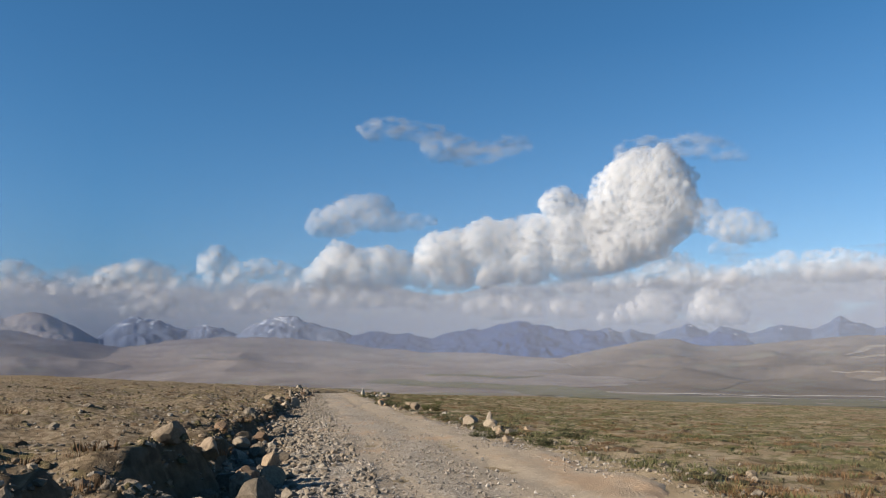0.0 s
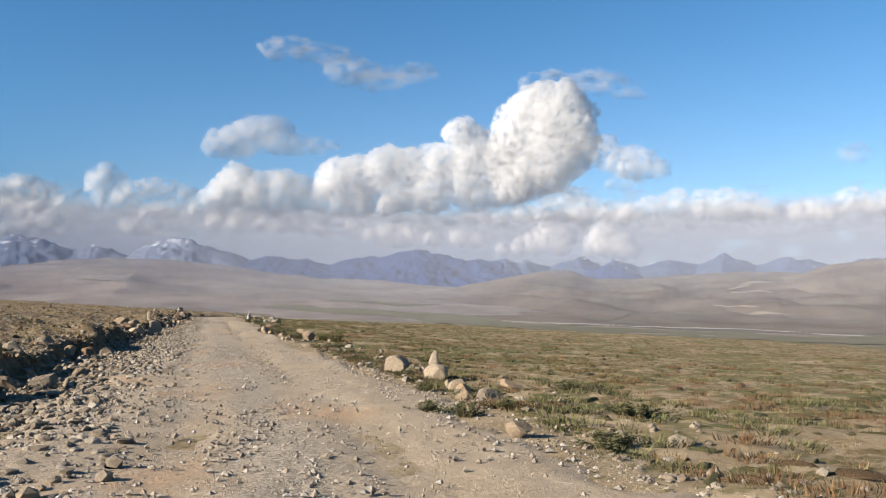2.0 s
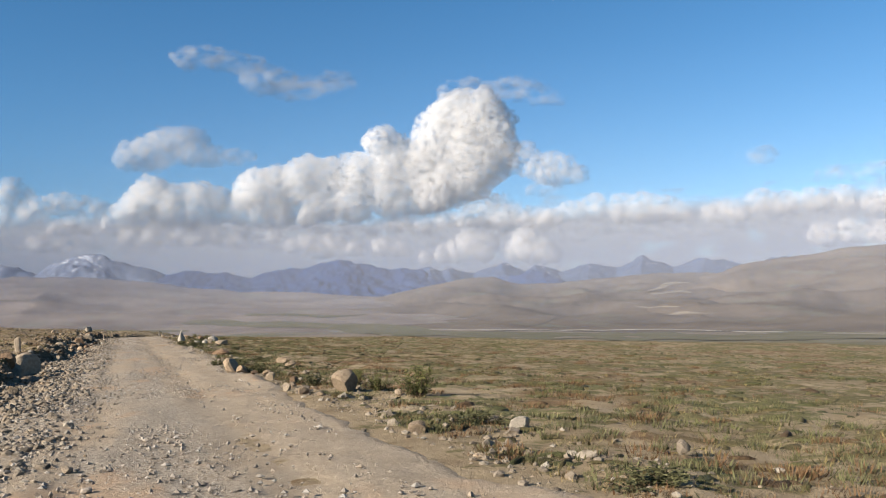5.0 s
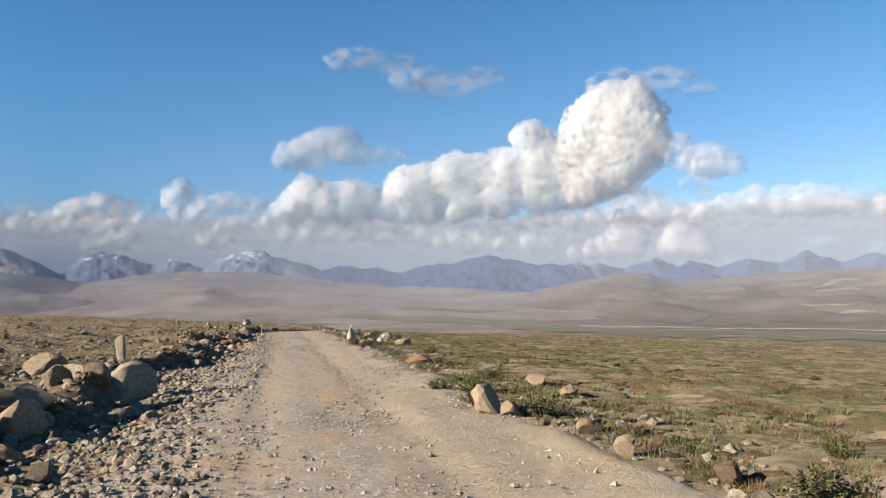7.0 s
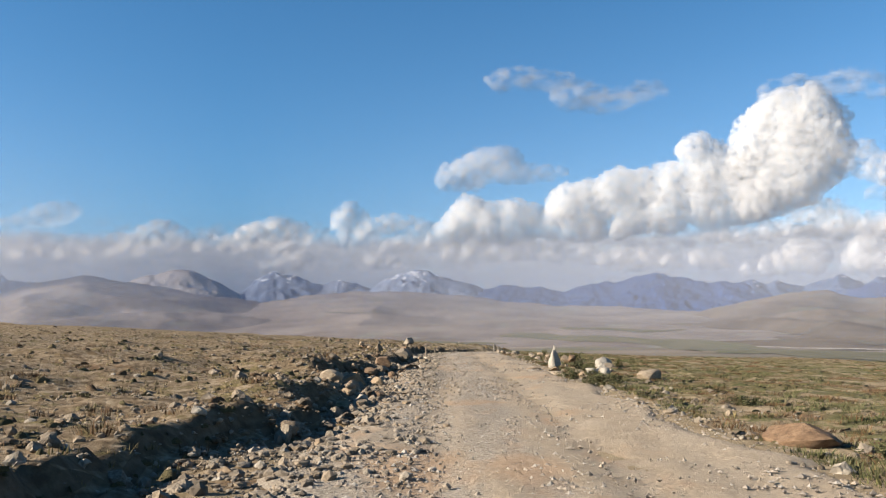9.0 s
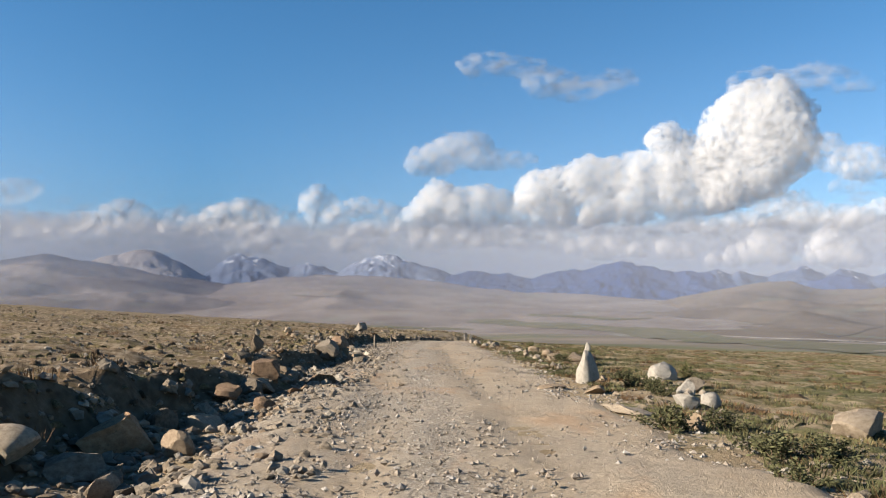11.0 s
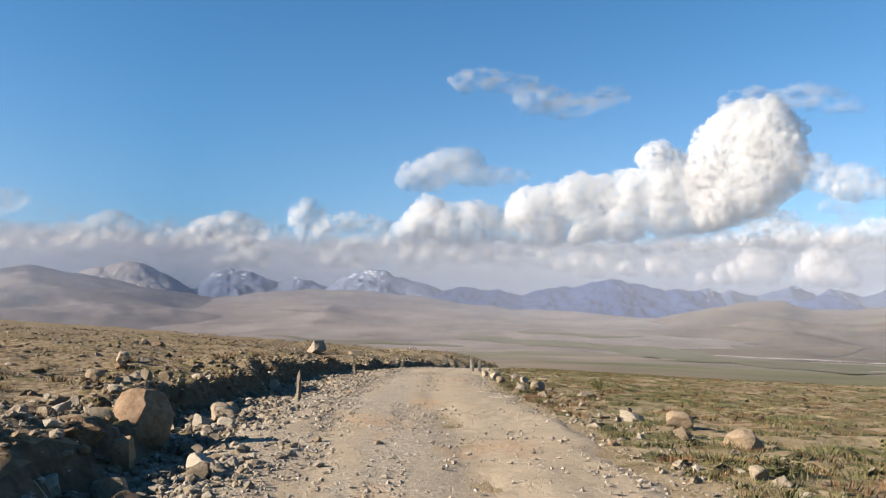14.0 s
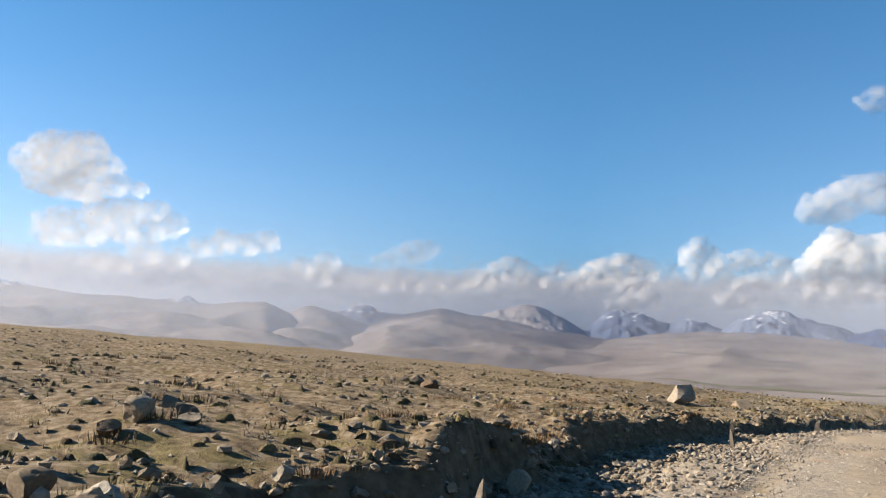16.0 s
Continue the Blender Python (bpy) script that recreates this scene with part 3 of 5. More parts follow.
strip("gully", "long dark line of a track across the valley", "gully", GULLY, [(22.4, -1.2), (26.5, -1.25), (30.8, -1.5), (38, -1.7), (46, -1.75)], 0.035, 615)
strip("gully", "dark scrub on the dun hills", "gully", GULLY, [(-8.0, 1.75), (-6.9, 1.6), (-5.5, 1.5)], 0.06, 617)
strip("gully", "dark scrub on the dun hills", "gully", GULLY, [(-10.5, 2.5), (-9.2, 2.55), (-8.0, 2.5)], 0.035, 619)


# ---- clouds ----
CLOUD_R = 4740


def sphere_dirs(n, rng):
    v = rng.normal(size=(n, 3))
    return v / np.linalg.norm(v, axis=1, keepdims=True)


def ico(sub):
    bm = bmesh.new()
    bmesh.ops.create_icosphere(bm, subdivisions=sub, radius=1)
    v = np.array([p.co[:] for p in bm.verts])
    f = np.array([[p.index for p in q.verts] for q in bm.faces])
    bm.free()
    return v, f


ICO1, ICO2, ICO3 = ico(1), ico(2), ico(3)


def many(shape, places, scales):
    """Copies of a shape (verts, faces) at many places as one set of vertices and faces."""
    v, f = shape
    n = len(places)
    verts = places[:, None, :] + v[None] * scales[:, None, :]
    faces = f[None] + (np.arange(n) * len(v))[:, None, None]
    return verts.reshape(-1, 3), faces.reshape(-1, f.shape[1])


def sky_place(az, el, d):
    a = np.radians(az)
    return np.stack([d * np.sin(a), 57 + d * np.cos(a), d * np.tan(np.radians(el))], -1)


def cloud(label, lobes, floor, seed, mat, step=10.0, heap=0.245, soft=0.74, depth=0.62, lift=0.25, wave=125.0, gap=12.0, wide=1.0, far=0.0):
    """A heaped cloud: a field of merged lobes (azimuth, elevation, radius in degrees) over a level foot (azimuth, elevation), made
    uneven by billows, as many thin layers of vapour one behind the other, each as dense as the field is there."""
    rng = np.random.default_rng(seed)
    deg = CLOUD_R * radians(1)
    main = np.array([sky_place(az, el, CLOUD_R + far + rng.uniform(-0.3, 0.3) * rad * deg) for az, el, rad in lobes])
    size = np.array([1.06 * rad * deg for _, _, rad in lobes])
    mid = math.radians(float(np.mean([l[0] for l in lobes])))
    across, away = np.array([math.cos(mid), -math.sin(mid), 0]), np.array([math.sin(mid), math.cos(mid), 0])
    centre = sky_place(math.degrees(mid), 0, CLOUD_R)
    local = np.stack([(main - centre) @ across, (main - centre) @ away, main[:, 2]], -1)
    margin = 1.5 * size[:, None] * (wide, depth, 1)
    lo, hi = (local - margin).min(0), (local + margin).max(0)
    cell = np.array((step, gap, step))
    n = np.ceil((hi - lo) / cell).astype(int) + 1
    ax = [lo[k] + cell[k] * np.arange(n[k]) for k in range(3)]
    heapf, mellow = np.full(tuple(n), 1e-7), np.full(tuple(n), 1e-3)
    for c, r in zip(local, size):
        reach = 2.2 * r * np.array((wide, depth, 1))
        sl = [slice(max(0, int((c[k] - reach[k] - lo[k]) / cell[k])), int((c[k] + reach[k] - lo[k]) / cell[k]) + 2) for k in range(3)]
        x, y, z = np.meshgrid(*[ax[k][sl[k]] for k in range(3)], indexing="ij")
        q = np.sqrt(((x - c[0]) / (r * wide)) ** 2 + ((y - c[1]) / (r * depth)) ** 2 + ((z - c[2]) / r) ** 2)
        heapf[tuple(sl)] += np.exp(10 * (1 - q))
        mellow[tuple(sl)] += np.exp(3.2 * (1 - q))
    base, mellow = np.log(heapf) / 10, np.log(mellow) / 3.2
    X, Y, Z = np.meshgrid(*ax, indexing="ij")
    foot = np.array([sky_place(a, e, CLOUD_R) for a, e in floor])
    level = np.interp(X, (foot - centre) @ across, foot[:, 2]) + 9 * fbm(X / 70, Y / 70, seed=seed + 3, octaves=3)
    under = (Z - level) / np.clip(0.55 * np.median(size), 18, 48)
    base = -np.log(np.exp(-7 * base) + np.exp(-7 * under)) / 7
    mellow = -np.log(np.exp(-3.5 * mellow) + np.exp(-3.5 * 0.5 * under)) / 3.5
    small = min(1.0, np.median(size) / 80)
    wave = wave * max(0.55, small)
    big = np.abs(fbm(X / wave, Y / wave, Z / wave + 40, seed=seed, octaves=4, gain=0.6))
    field = base + heap * (1.7 * np.sqrt(big**2 + 0.003) - 0.46)
    easy = np.sqrt(np.abs(fbm(X / wave, Y / wave, Z / wave + 40, seed=seed, octaves=2, gain=0.35)) ** 2 + 0.03)
    g = np.stack(np.gradient(mellow + 0.2 * heap * easy, step, gap, step), -1)
    g = -g / np.maximum(np.linalg.norm(g, axis=-1, keepdims=True), 1e-9)
    g = g * soft + np.array((0, -(1 - soft), lift))
    g = g / np.maximum(np.linalg.norm(g, axis=-1, keepdims=True), 1e-9)
    verts, faces, dense, shade, count = [], [], [], [], 0
    quads = grid_faces(n[0], n[2])[:, ::-1]
    for k in range(n[1]):
        d = field[:, k].reshape(-1)
        q = quads[(d[quads] > -0.3).any(1)]
        if not len(q):
            continue
        used, inv = np.unique(q, return_inverse=True)
        verts.append(np.stack([X[:, k].reshape(-1), Y[:, k].reshape(-1), Z[:, k].reshape(-1)], -1)[used])
        dense.append(d[used])
        shade.append(g[:, k].reshape(-1, 3)[used])
        faces.append(inv.reshape(q.shape) + count)
        count += len(used)
    v, shade = np.concatenate(verts), np.concatenate(shade)
    turn = lambda p: p[:, :1] * across + p[:, 1:2] * away + p[:, 2:] * (0, 0, 1)
    me = mesh_of("cloud", centre + turn(v), np.concatenate(faces), mat)
    me.attributes.new("density", "FLOAT", "POINT").data.foreach_set("value", np.concatenate(dense).astype(np.float32))
    me.normals_split_custom_set_from_vertices(turn(shade).astype(np.float32).tolist())
    return tagged(new("cloud", me), label, "cloud", group="clouds over the ranges", kind="structure")


def cells(nt, vec, scale):
    n = nt.nodes.new("ShaderNodeTexVoronoi")
    n.inputs["Scale"].default_value = scale
    nt.links.new(vec, n.inputs["Vector"])
    return n.outputs["Distance"]


def vapour(name, most, lo, hi, puff, uneven, through=0.32, tint=(0.46, 0.455, 0.45), torn=0.03, shape=(1, 1, 1)):
    """White scattering vapour that is as thick as the density says, with knobbly billows and torn by fine noise."""
    m = bpy.data.materials.new(name)
    m.use_nodes = True
    nt = m.node_tree
    nt.nodes.remove(nt.nodes["Principled BSDF"])
    dif, tra = node(nt, "ShaderNodeBsdfDiffuse", Color=(*tint, 1)), node(nt, "ShaderNodeBsdfTranslucent", Color=(*tint, 1))
    clear, body, last = nt.nodes.new("ShaderNodeBsdfTransparent"), nt.nodes.new("ShaderNodeMixShader"), nt.nodes.new("ShaderNodeMixShader")
    body.inputs[0].default_value = through
    nt.links.new(dif.outputs[0], body.inputs[1])
    nt.links.new(tra.outputs[0], body.inputs[2])
    at = nt.nodes.new("ShaderNodeAttribute")
    at.attribute_name = "density"
    v = coords(nt, shape)
    knobs = scalar(nt, "ADD", span(nt, cells(nt, v, 0.021), 0.15, 0.95, puff, -puff), span(nt, cells(nt, v, 0.05), 0.15, 0.95, 0.5 * puff, -0.5 * puff))
    fine = span(nt, noise_tex(nt, v, torn, 6, 0.6), 0.3, 0.7, -uneven, uneven)
    thick = scalar(nt, "ADD", scalar(nt, "ADD", at.outputs["Fac"], knobs), fine)
    nt.links.new(span(nt, thick, lo, hi, 0.0, most), last.inputs[0])
    nt.links.new(clear.outputs[0], last.inputs[1])
    nt.links.new(body.outputs[0], last.inputs[2])
    nt.links.new(last.outputs[0], nt.nodes["Material Output"].inputs["Surface"])
    return m


HEAP = vapour("cumulus_vapour", 0.42, -0.05, 0.18, 0.02, 0.075, 0.5, (0.64, 0.645, 0.66), torn=0.035)
THIN = vapour("small_cloud_vapour", 0.26, -0.12, 0.3, 0.02, 0.12, 0.5, (0.62, 0.61, 0.61))
FAINT = vapour("wisp_vapour", 0.24, -0.12, 0.5, 0.0, 0.3, 0.6, (0.6, 0.6, 0.61), torn=0.018, shape=(0.5, 1, 1))
# Brighter copy of the bank vapour: scattered light put into the tint of backlit clouds.
BRIGHT_WEST = vapour("brightened_western_vapour", 0.42, -0.06, 0.2, 0.03, 0.1, 0.65, (0.78, 0.775, 0.78))
LAYER = vapour("bank_vapour", 0.42, -0.06, 0.2, 0.03, 0.1, 0.5, (0.68, 0.68, 0.69))
SHRED = vapour("broken_bank_vapour", 0.2, -0.2, 0.45, 0.02, 0.25, 0.55, (0.55, 0.60, 0.69), torn=0.02, shape=(0.6, 1, 1))

cloud("tall white cumulus tower with a ragged crown", [
    (22.13, 13.02, 1.36), (23.37, 13.09, 1.28), (21.0, 12.44, 1.28), (24.18, 12.22, 1.13), (20.34, 11.24, 1.2), (22.49, 11.37, 1.81), (24.61, 11.29, 0.9), (23.02, 9.95, 1.51), (21.15, 9.63, 1.81), (23.84, 9.67, 0.98), (19.84, 10.14, 1.13), (22.07, 8.5, 1.36), (20.38, 8.28, 1.28)],
    [(18.48, 6.7), (21.12, 7.25), (23.36, 7.95), (24.86, 9.09)], 201, HEAP, gap=8.0)
cloud("long billowing shelf of the white cumulus", [
    (16.82, 11.19, 0.98), (16.17, 11.5, 0.56), (17.76, 10.66, 0.98), (18.9, 10.35, 0.9), (15.09, 9.2, 1.2), (17.07, 9.26, 1.43), (18.69, 8.94, 1.36), (13.19, 8.98, 1.24), (11.3, 8.9, 1.2), (9.6, 8.52, 1.2), (8.36, 8.36, 1.05), (9.79, 7.59, 1.05), (12.43, 7.71, 1.24), (14.71, 7.78, 1.24), (17.36, 7.95, 1.24), (19.44, 7.92, 1.13)],
    [(7.55, 6.56), (11.67, 6.44), (15.46, 6.5), (18.48, 6.77), (20.74, 7.11)], 202, HEAP, gap=8.0)
cloud("white rounded cloud in front of the shelf", [
    (1.85, 7.72, 1.13), (0.89, 7.19, 0.9), (3.05, 7.42, 0.98), (0.08, 6.66, 0.6), (4.66, 7.64, 0.98), (5.95, 7.47, 0.87), (7.25, 7.23, 0.75), (8.55, 6.95, 0.68), (4.22, 6.89, 0.75), (9.98, 6.81, 0.6), (11.67, 6.7, 0.53), (13.94, 6.7, 0.45), (-0.73, 6.35, 0.38)],
    [(-1.14, 6.05), (2.41, 6.2), (7.92, 6.12), (14.7, 6.28)], 203, HEAP, gap=8.0)
cloud("ragged white arm of the cumulus", [
    (25.47, 10.17, 0.75), (26.35, 10.35, 0.64), (26.88, 9.56, 0.68), (27.78, 9.12, 0.83), (28.86, 9.19, 0.75), (29.75, 8.89, 0.49), (24.66, 9.97, 0.53)],
    [(24.13, 9.33), (25.96, 9.12), (27.41, 8.45), (29.91, 8.31)], 213, HEAP, step=10, gap=12.0)
cloud("small flat-based grey-white cloud", [
    (0.5, 10.37, 0.6), (1.64, 10.63, 0.83), (2.8, 11.25, 0.83), (3.89, 11.5, 0.72), (4.41, 10.83, 0.68), (5.59, 10.6, 0.53), (6.79, 10.59, 0.41), (7.91, 10.65, 0.26)],
    [(-0.14, 9.69), (3.46, 9.92), (6.42, 10.07), (8.66, 10.44)], 204, THIN, step=11, wide=1.35)
cloud("small upright white tuft of cloud", [
    (-6.29, 8.21, 0.56), (-6.61, 7.71, 0.64), (-5.91, 7.63, 0.6), (-6.4, 7.02, 0.53), (-6.52, 6.38, 0.34)],
    [(-7.87, 5.74), (-4.58, 5.85)], 205, HEAP, step=10, gap=12.0)
cloud("torn thin grey-white wisp of cloud", [
    (4.59, 16.76, 0.56), (5.71, 16.74, 0.56), (6.83, 16.6, 0.49), (7.89, 16.35, 0.49), (8.65, 16.01, 0.49), (9.4, 15.56, 0.64), (10.35, 15.26, 0.64), (11.69, 15.24, 0.56), (12.83, 15.46, 0.49), (13.98, 15.61, 0.38), (8.65, 15.12, 0.41), (11.0, 14.79, 0.41)],
    [(3.41, 15.72), (7.89, 14.74), (11.3, 14.14), (15.51, 15.09)], 206, FAINT, step=11, wide=2.0)
cloud("thin cap cloud over the cumulus", [
    (21.78, 14.85, 0.41), (22.62, 15.0, 0.41), (24.59, 14.63, 0.56), (25.7, 14.68, 0.56), (26.69, 14.52, 0.49), (27.6, 14.04, 0.38), (28.25, 13.96, 0.34)],
    [(20.83, 14.12), (28.6, 13.48)], 207, FAINT, step=11, wide=2.0)
cloud("flat-based white cloud beside the cumulus", [
    (22.97, 6.62, 0.68), (23.79, 6.79, 0.79), (22.23, 6.41, 0.53), (24.81, 6.32, 0.64), (26.27, 6.13, 0.56), (27.36, 6.03, 0.53), (20.73, 6.14, 0.41), (19.41, 5.97, 0.34), (18.02, 5.99, 0.34), (17.15, 5.89, 0.26)],
    [(16.58, 5.59), (28.06, 5.46)], 231, LAYER, step=11, wide=1.4)
cloud("long flat grey cloud with a white upper rim", [
    (29.51, 6.51, 0.49), (30.86, 6.64, 0.6), (32.31, 6.51, 0.6), (33.68, 6.53, 0.68), (35.02, 6.39, 0.6), (36.21, 6.06, 0.49), (28.15, 6.19, 0.41)],
    [(26.63, 5.79), (36.97, 5.43)], 232, LAYER, step=11, wide=1.4)
cloud("low white billows before the dark ridge", [
    (22.39, 4.55, 0.75), (21.45, 4.11, 0.53), (23.31, 4.31, 0.68), (20.52, 3.94, 0.41), (26.24, 4.44, 0.83), (25.51, 4.08, 0.56), (27.14, 4.09, 0.68), (27.92, 3.67, 0.41), (19.39, 3.76, 0.38)],
    [(18.45, 3.32), (28.73, 3.25)], 233, HEAP, step=10, gap=12.0)
cloud("row of small white puffs under the shelf", [
    (13.18, 4.74, 0.53), (11.67, 4.9, 0.49), (14.69, 4.55, 0.41), (10.54, 4.78, 0.34), (12.42, 4.48, 0.45), (5.88, 5.51, 0.41), (4.6, 5.46, 0.41), (6.99, 5.33, 0.34), (9.42, 5.46, 0.3), (16.58, 4.58, 0.41), (17.71, 4.38, 0.38)],
    [(3.51, 5.04), (9.42, 4.93), (11.67, 4.03), (18.45, 4.0)], 234, LAYER, step=11, wide=1.4)
cloud("white heaps on the cloud bank", [
    (-11.06, 7.27, 0.56), (-11.81, 6.86, 0.56), (-10.12, 6.95, 0.49), (-9.17, 6.82, 0.38), (-8.22, 6.87, 0.3), (-12.56, 6.72, 0.6)],
    [(-13.12, 5.76), (-7.55, 6.06)], 235, LAYER, step=11, wide=1.4)
cloud("grey-white heaps on the cloud bank", [
    (-4.6, 7.23, 0.49), (-3.59, 7.37, 0.56), (-2.55, 7.3, 0.53), (-1.51, 7.12, 0.49), (-5.2, 6.82, 0.41), (-2.71, 6.12, 0.45), (-2.12, 6.17, 0.41), (-3.56, 5.91, 0.38)],
    [(-6.24, 5.69), (-0.79, 5.77)], 236, LAYER, step=11, wide=1.4)
cloud("low row of grey-white puffs", [
    (-10.68, 4.78, 0.41), (-9.44, 4.96, 0.45), (-4.56, 4.96, 0.41), (-3.54, 4.84, 0.34), (0.63, 5.58, 0.49), (2.06, 5.6, 0.53), (3.5, 5.55, 0.45), (-11.6, 4.61, 0.34), (-10.09, 5.96, 0.34)],
    [(-12.49, 4.25), (4.24, 4.97)], 237, LAYER, step=11, wide=1.4)
cloud("white heap on the cloud bank", [
    (-18.32, 6.85, 0.64), (-19.12, 6.62, 0.56), (-17.42, 6.53, 0.53), (-20.14, 6.14, 0.49), (-16.52, 6.21, 0.38), (-15.28, 6.74, 0.26)],
    [(-20.85, 5.27), (-14.87, 5.54)], 238, BRIGHT_WEST, step=11, wide=1.3)
cloud("row of white heaps on the cloud bank", [
    (-13.45, 6.45, 0.53), (-12.28, 6.75, 0.53), (-10.88, 6.99, 0.56), (-9.68, 6.81, 0.49), (-14.16, 6.09, 0.41), (-10.03, 5.94, 0.41), (-10.84, 5.69, 0.38)],
    [(-14.85, 5.17), (-8.97, 5.45)], 239, BRIGHT_WEST, step=11, wide=1.3)
cloud("small white cloud over the far hills", [
    (-27.21, 7.09, 0.23), (-26.27, 7.3, 0.34), (-25.32, 7.58, 0.45), (-24.52, 7.88, 0.49), (-23.8, 8.08, 0.38)],
    [(-27.82, 6.77), (-22.99, 7.32)], 209, THIN, step=11, wide=1.35)
cloud("long row of white heaps over the western hills", [
    (-30.82, 6.06, 0.56), (-29.32, 6.11, 0.56), (-28.33, 5.88, 0.49), (-27.13, 5.68, 0.49), (-25.87, 5.87, 0.53), (-24.56, 5.78, 0.53), (-23.25, 5.93, 0.49), (-21.9, 5.86, 0.45), (-20.9, 6.13, 0.41)],
    [(-31.31, 4.47), (-20.5, 5.15)], 240, BRIGHT_WEST, step=11, wide=1.3)
cloud("tall white heap above the western hills", [
    (-46.21, 12.4, 1.05), (-45.32, 11.68, 0.83), (-46.18, 10.9, 1.05), (-44.06, 10.74, 0.53), (-42.78, 10.6, 0.38), (-47.51, 11.73, 1.28)],
    [(-48.8, 9.53), (-41.47, 10.52)], 208, BRIGHT_WEST, wide=1.3)
cloud("ragged white heap above the western hills", [
    (-44.53, 8.64, 0.9), (-42.99, 9.13, 0.64), (-41.71, 9.25, 0.56), (-40.36, 8.66, 0.49), (-45.44, 7.68, 0.68), (-43.24, 8.21, 0.68), (-41.64, 8.21, 0.56), (-46.9, 7.81, 0.9)],
    [(-48.01, 6.91), (-39.63, 7.73)], 241, BRIGHT_WEST, wide=1.3)
cloud("grey-white heaps over the western hills", [
    (-37.27, 7.69, 0.56), (-35.81, 7.64, 0.49), (-34.5, 8.01, 0.49), (-38.61, 7.38, 0.49), (-41.87, 6.8, 0.56), (-44.64, 5.98, 0.49), (-43.39, 5.9, 0.45), (-31.93, 6.54, 0.41), (-30.49, 6.83, 0.49), (-39.9, 6.66, 0.45)],
    [(-46.1, 5.13), (-29.36, 5.91)], 242, BRIGHT_WEST, step=11, wide=1.3)
cloud("broad cloud bank over the eastern hills", [
    (41.13, 6.39, 0.53), (42.44, 6.11, 0.49), (44.08, 6.25, 0.49), (45.98, 6.15, 0.53), (47.81, 5.91, 0.56), (49.6, 5.91, 0.68), (51.33, 5.8, 0.68), (39.06, 5.88, 0.53), (38.37, 5.82, 0.45), (39.73, 5.65, 0.45)],
    [(37.65, 5.29), (41.08, 5.48), (52.37, 4.53)], 243, LAYER, step=11, wide=1.4)
cloud("low heaps over the eastern hills", [
    (44.59, 4.03, 0.45), (46.17, 4.15, 0.49), (47.7, 4.03, 0.53), (49.2, 4.15, 0.56), (50.66, 4.16, 0.56)],
    [(43.28, 3.63), (52.29, 3.24)], 244, LAYER, step=11, wide=1.4)
cloud("small faint cloud", [
    (45.29, 7.89, 0.3), (46.38, 7.65, 0.34), (47.62, 7.78, 0.34), (48.54, 7.88, 0.3)],
    [(44.47, 7.43), (49.09, 7.22)], 211, FAINT, step=11, wide=2.0)
cloud("small faint cloud", [
    (41.14, 9.21, 0.41), (41.45, 9.35, 0.3)],
    [(40.26, 8.77), (42.09, 8.63)], 210, FAINT, step=11, wide=2.0)
cloud("small faint shred of cloud", [
    (27.58, 8.04, 0.41), (28.12, 8.16, 0.3), (27.03, 7.98, 0.26)],
    [(26.3, 7.64), (28.83, 7.63)], 212, FAINT, step=11, wide=2.0)
rng = np.random.default_rng(5)
for k, (a0, a1) in enumerate([(-56, -40), (-41, -25), (-26, -10), (-11, 5), (4, 20), (19, 35), (34, 58)]):
    for row, (el, most) in enumerate([(6.2, 0.5), (5.6, 0.42), (5.05, 0.4)]):
        lobes, a = [], a0 + rng.uniform(0, 1)
        while a < a1:
            rad = rng.uniform(0.4, 1.0) * most
            lobes.append((a, el + 0.22 * math.sin(a * 0.7 + row * 2.1) + rng.uniform(-0.12, 0.12), rad))
            a = a + rad * rng.choice([1.2, 1.6, 2.2, 4.5])
        feet = [(f, el + 0.22 * math.sin(f * 0.7 + row * 2.1) - 0.3) for f in np.arange(a0 - 1, a1 + 1.5, 1.0)]
        cloud("broken bank of grey-white cloud over the mountains", lobes, feet, 250 + 3 * k + row, SHRED, step=16, depth=0.8, gap=22.0, wide=2.4, far=110.0)

# ---- glowing sheet in place of sunlit vapour behind the cloud bank ----
va, ve = np.arange(-70, 75, 1.0), np.linspace(-1.5, 7.6, 12)
VA, VE = np.meshgrid(va, ve)
pts = sky_place(VA, VE, 4930.0).reshape(-1, 3)
m = bpy.data.materials.new("glowing_vapour_sheet")
m.use_nodes = True
nt = m.node_tree
nt.nodes.remove(nt.nodes["Principled BSDF"])
# The sheet emits its own brightness, bluer and dimmer towards the foot.
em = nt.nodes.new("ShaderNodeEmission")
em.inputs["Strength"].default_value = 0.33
clear, last = nt.nodes.new("ShaderNodeBsdfTransparent"), nt.nodes.new("ShaderNodeMixShader")
v = coords(nt, (1, 1, 2.0))
sep = nt.nodes.new("ShaderNodeSeparateXYZ")
nt.links.new(coords(nt), sep.inputs[0])
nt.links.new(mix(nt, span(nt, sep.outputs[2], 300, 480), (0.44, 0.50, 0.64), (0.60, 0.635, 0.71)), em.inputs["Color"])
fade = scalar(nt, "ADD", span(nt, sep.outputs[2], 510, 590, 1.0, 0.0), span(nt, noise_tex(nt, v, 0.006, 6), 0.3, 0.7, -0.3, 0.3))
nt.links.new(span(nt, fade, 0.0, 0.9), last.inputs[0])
nt.links.new(clear.outputs[0], last.inputs[1])
nt.links.new(em.outputs[0], last.inputs[2])
nt.links.new(last.outputs[0], nt.nodes["Material Output"].inputs["Surface"])
tagged(new("backdrop", mesh_of("backdrop", pts, grid_faces(*VA.shape), m)), "glowing pale grey-blue sheet standing in for vapour at the horizon", "sky", kind="structure")


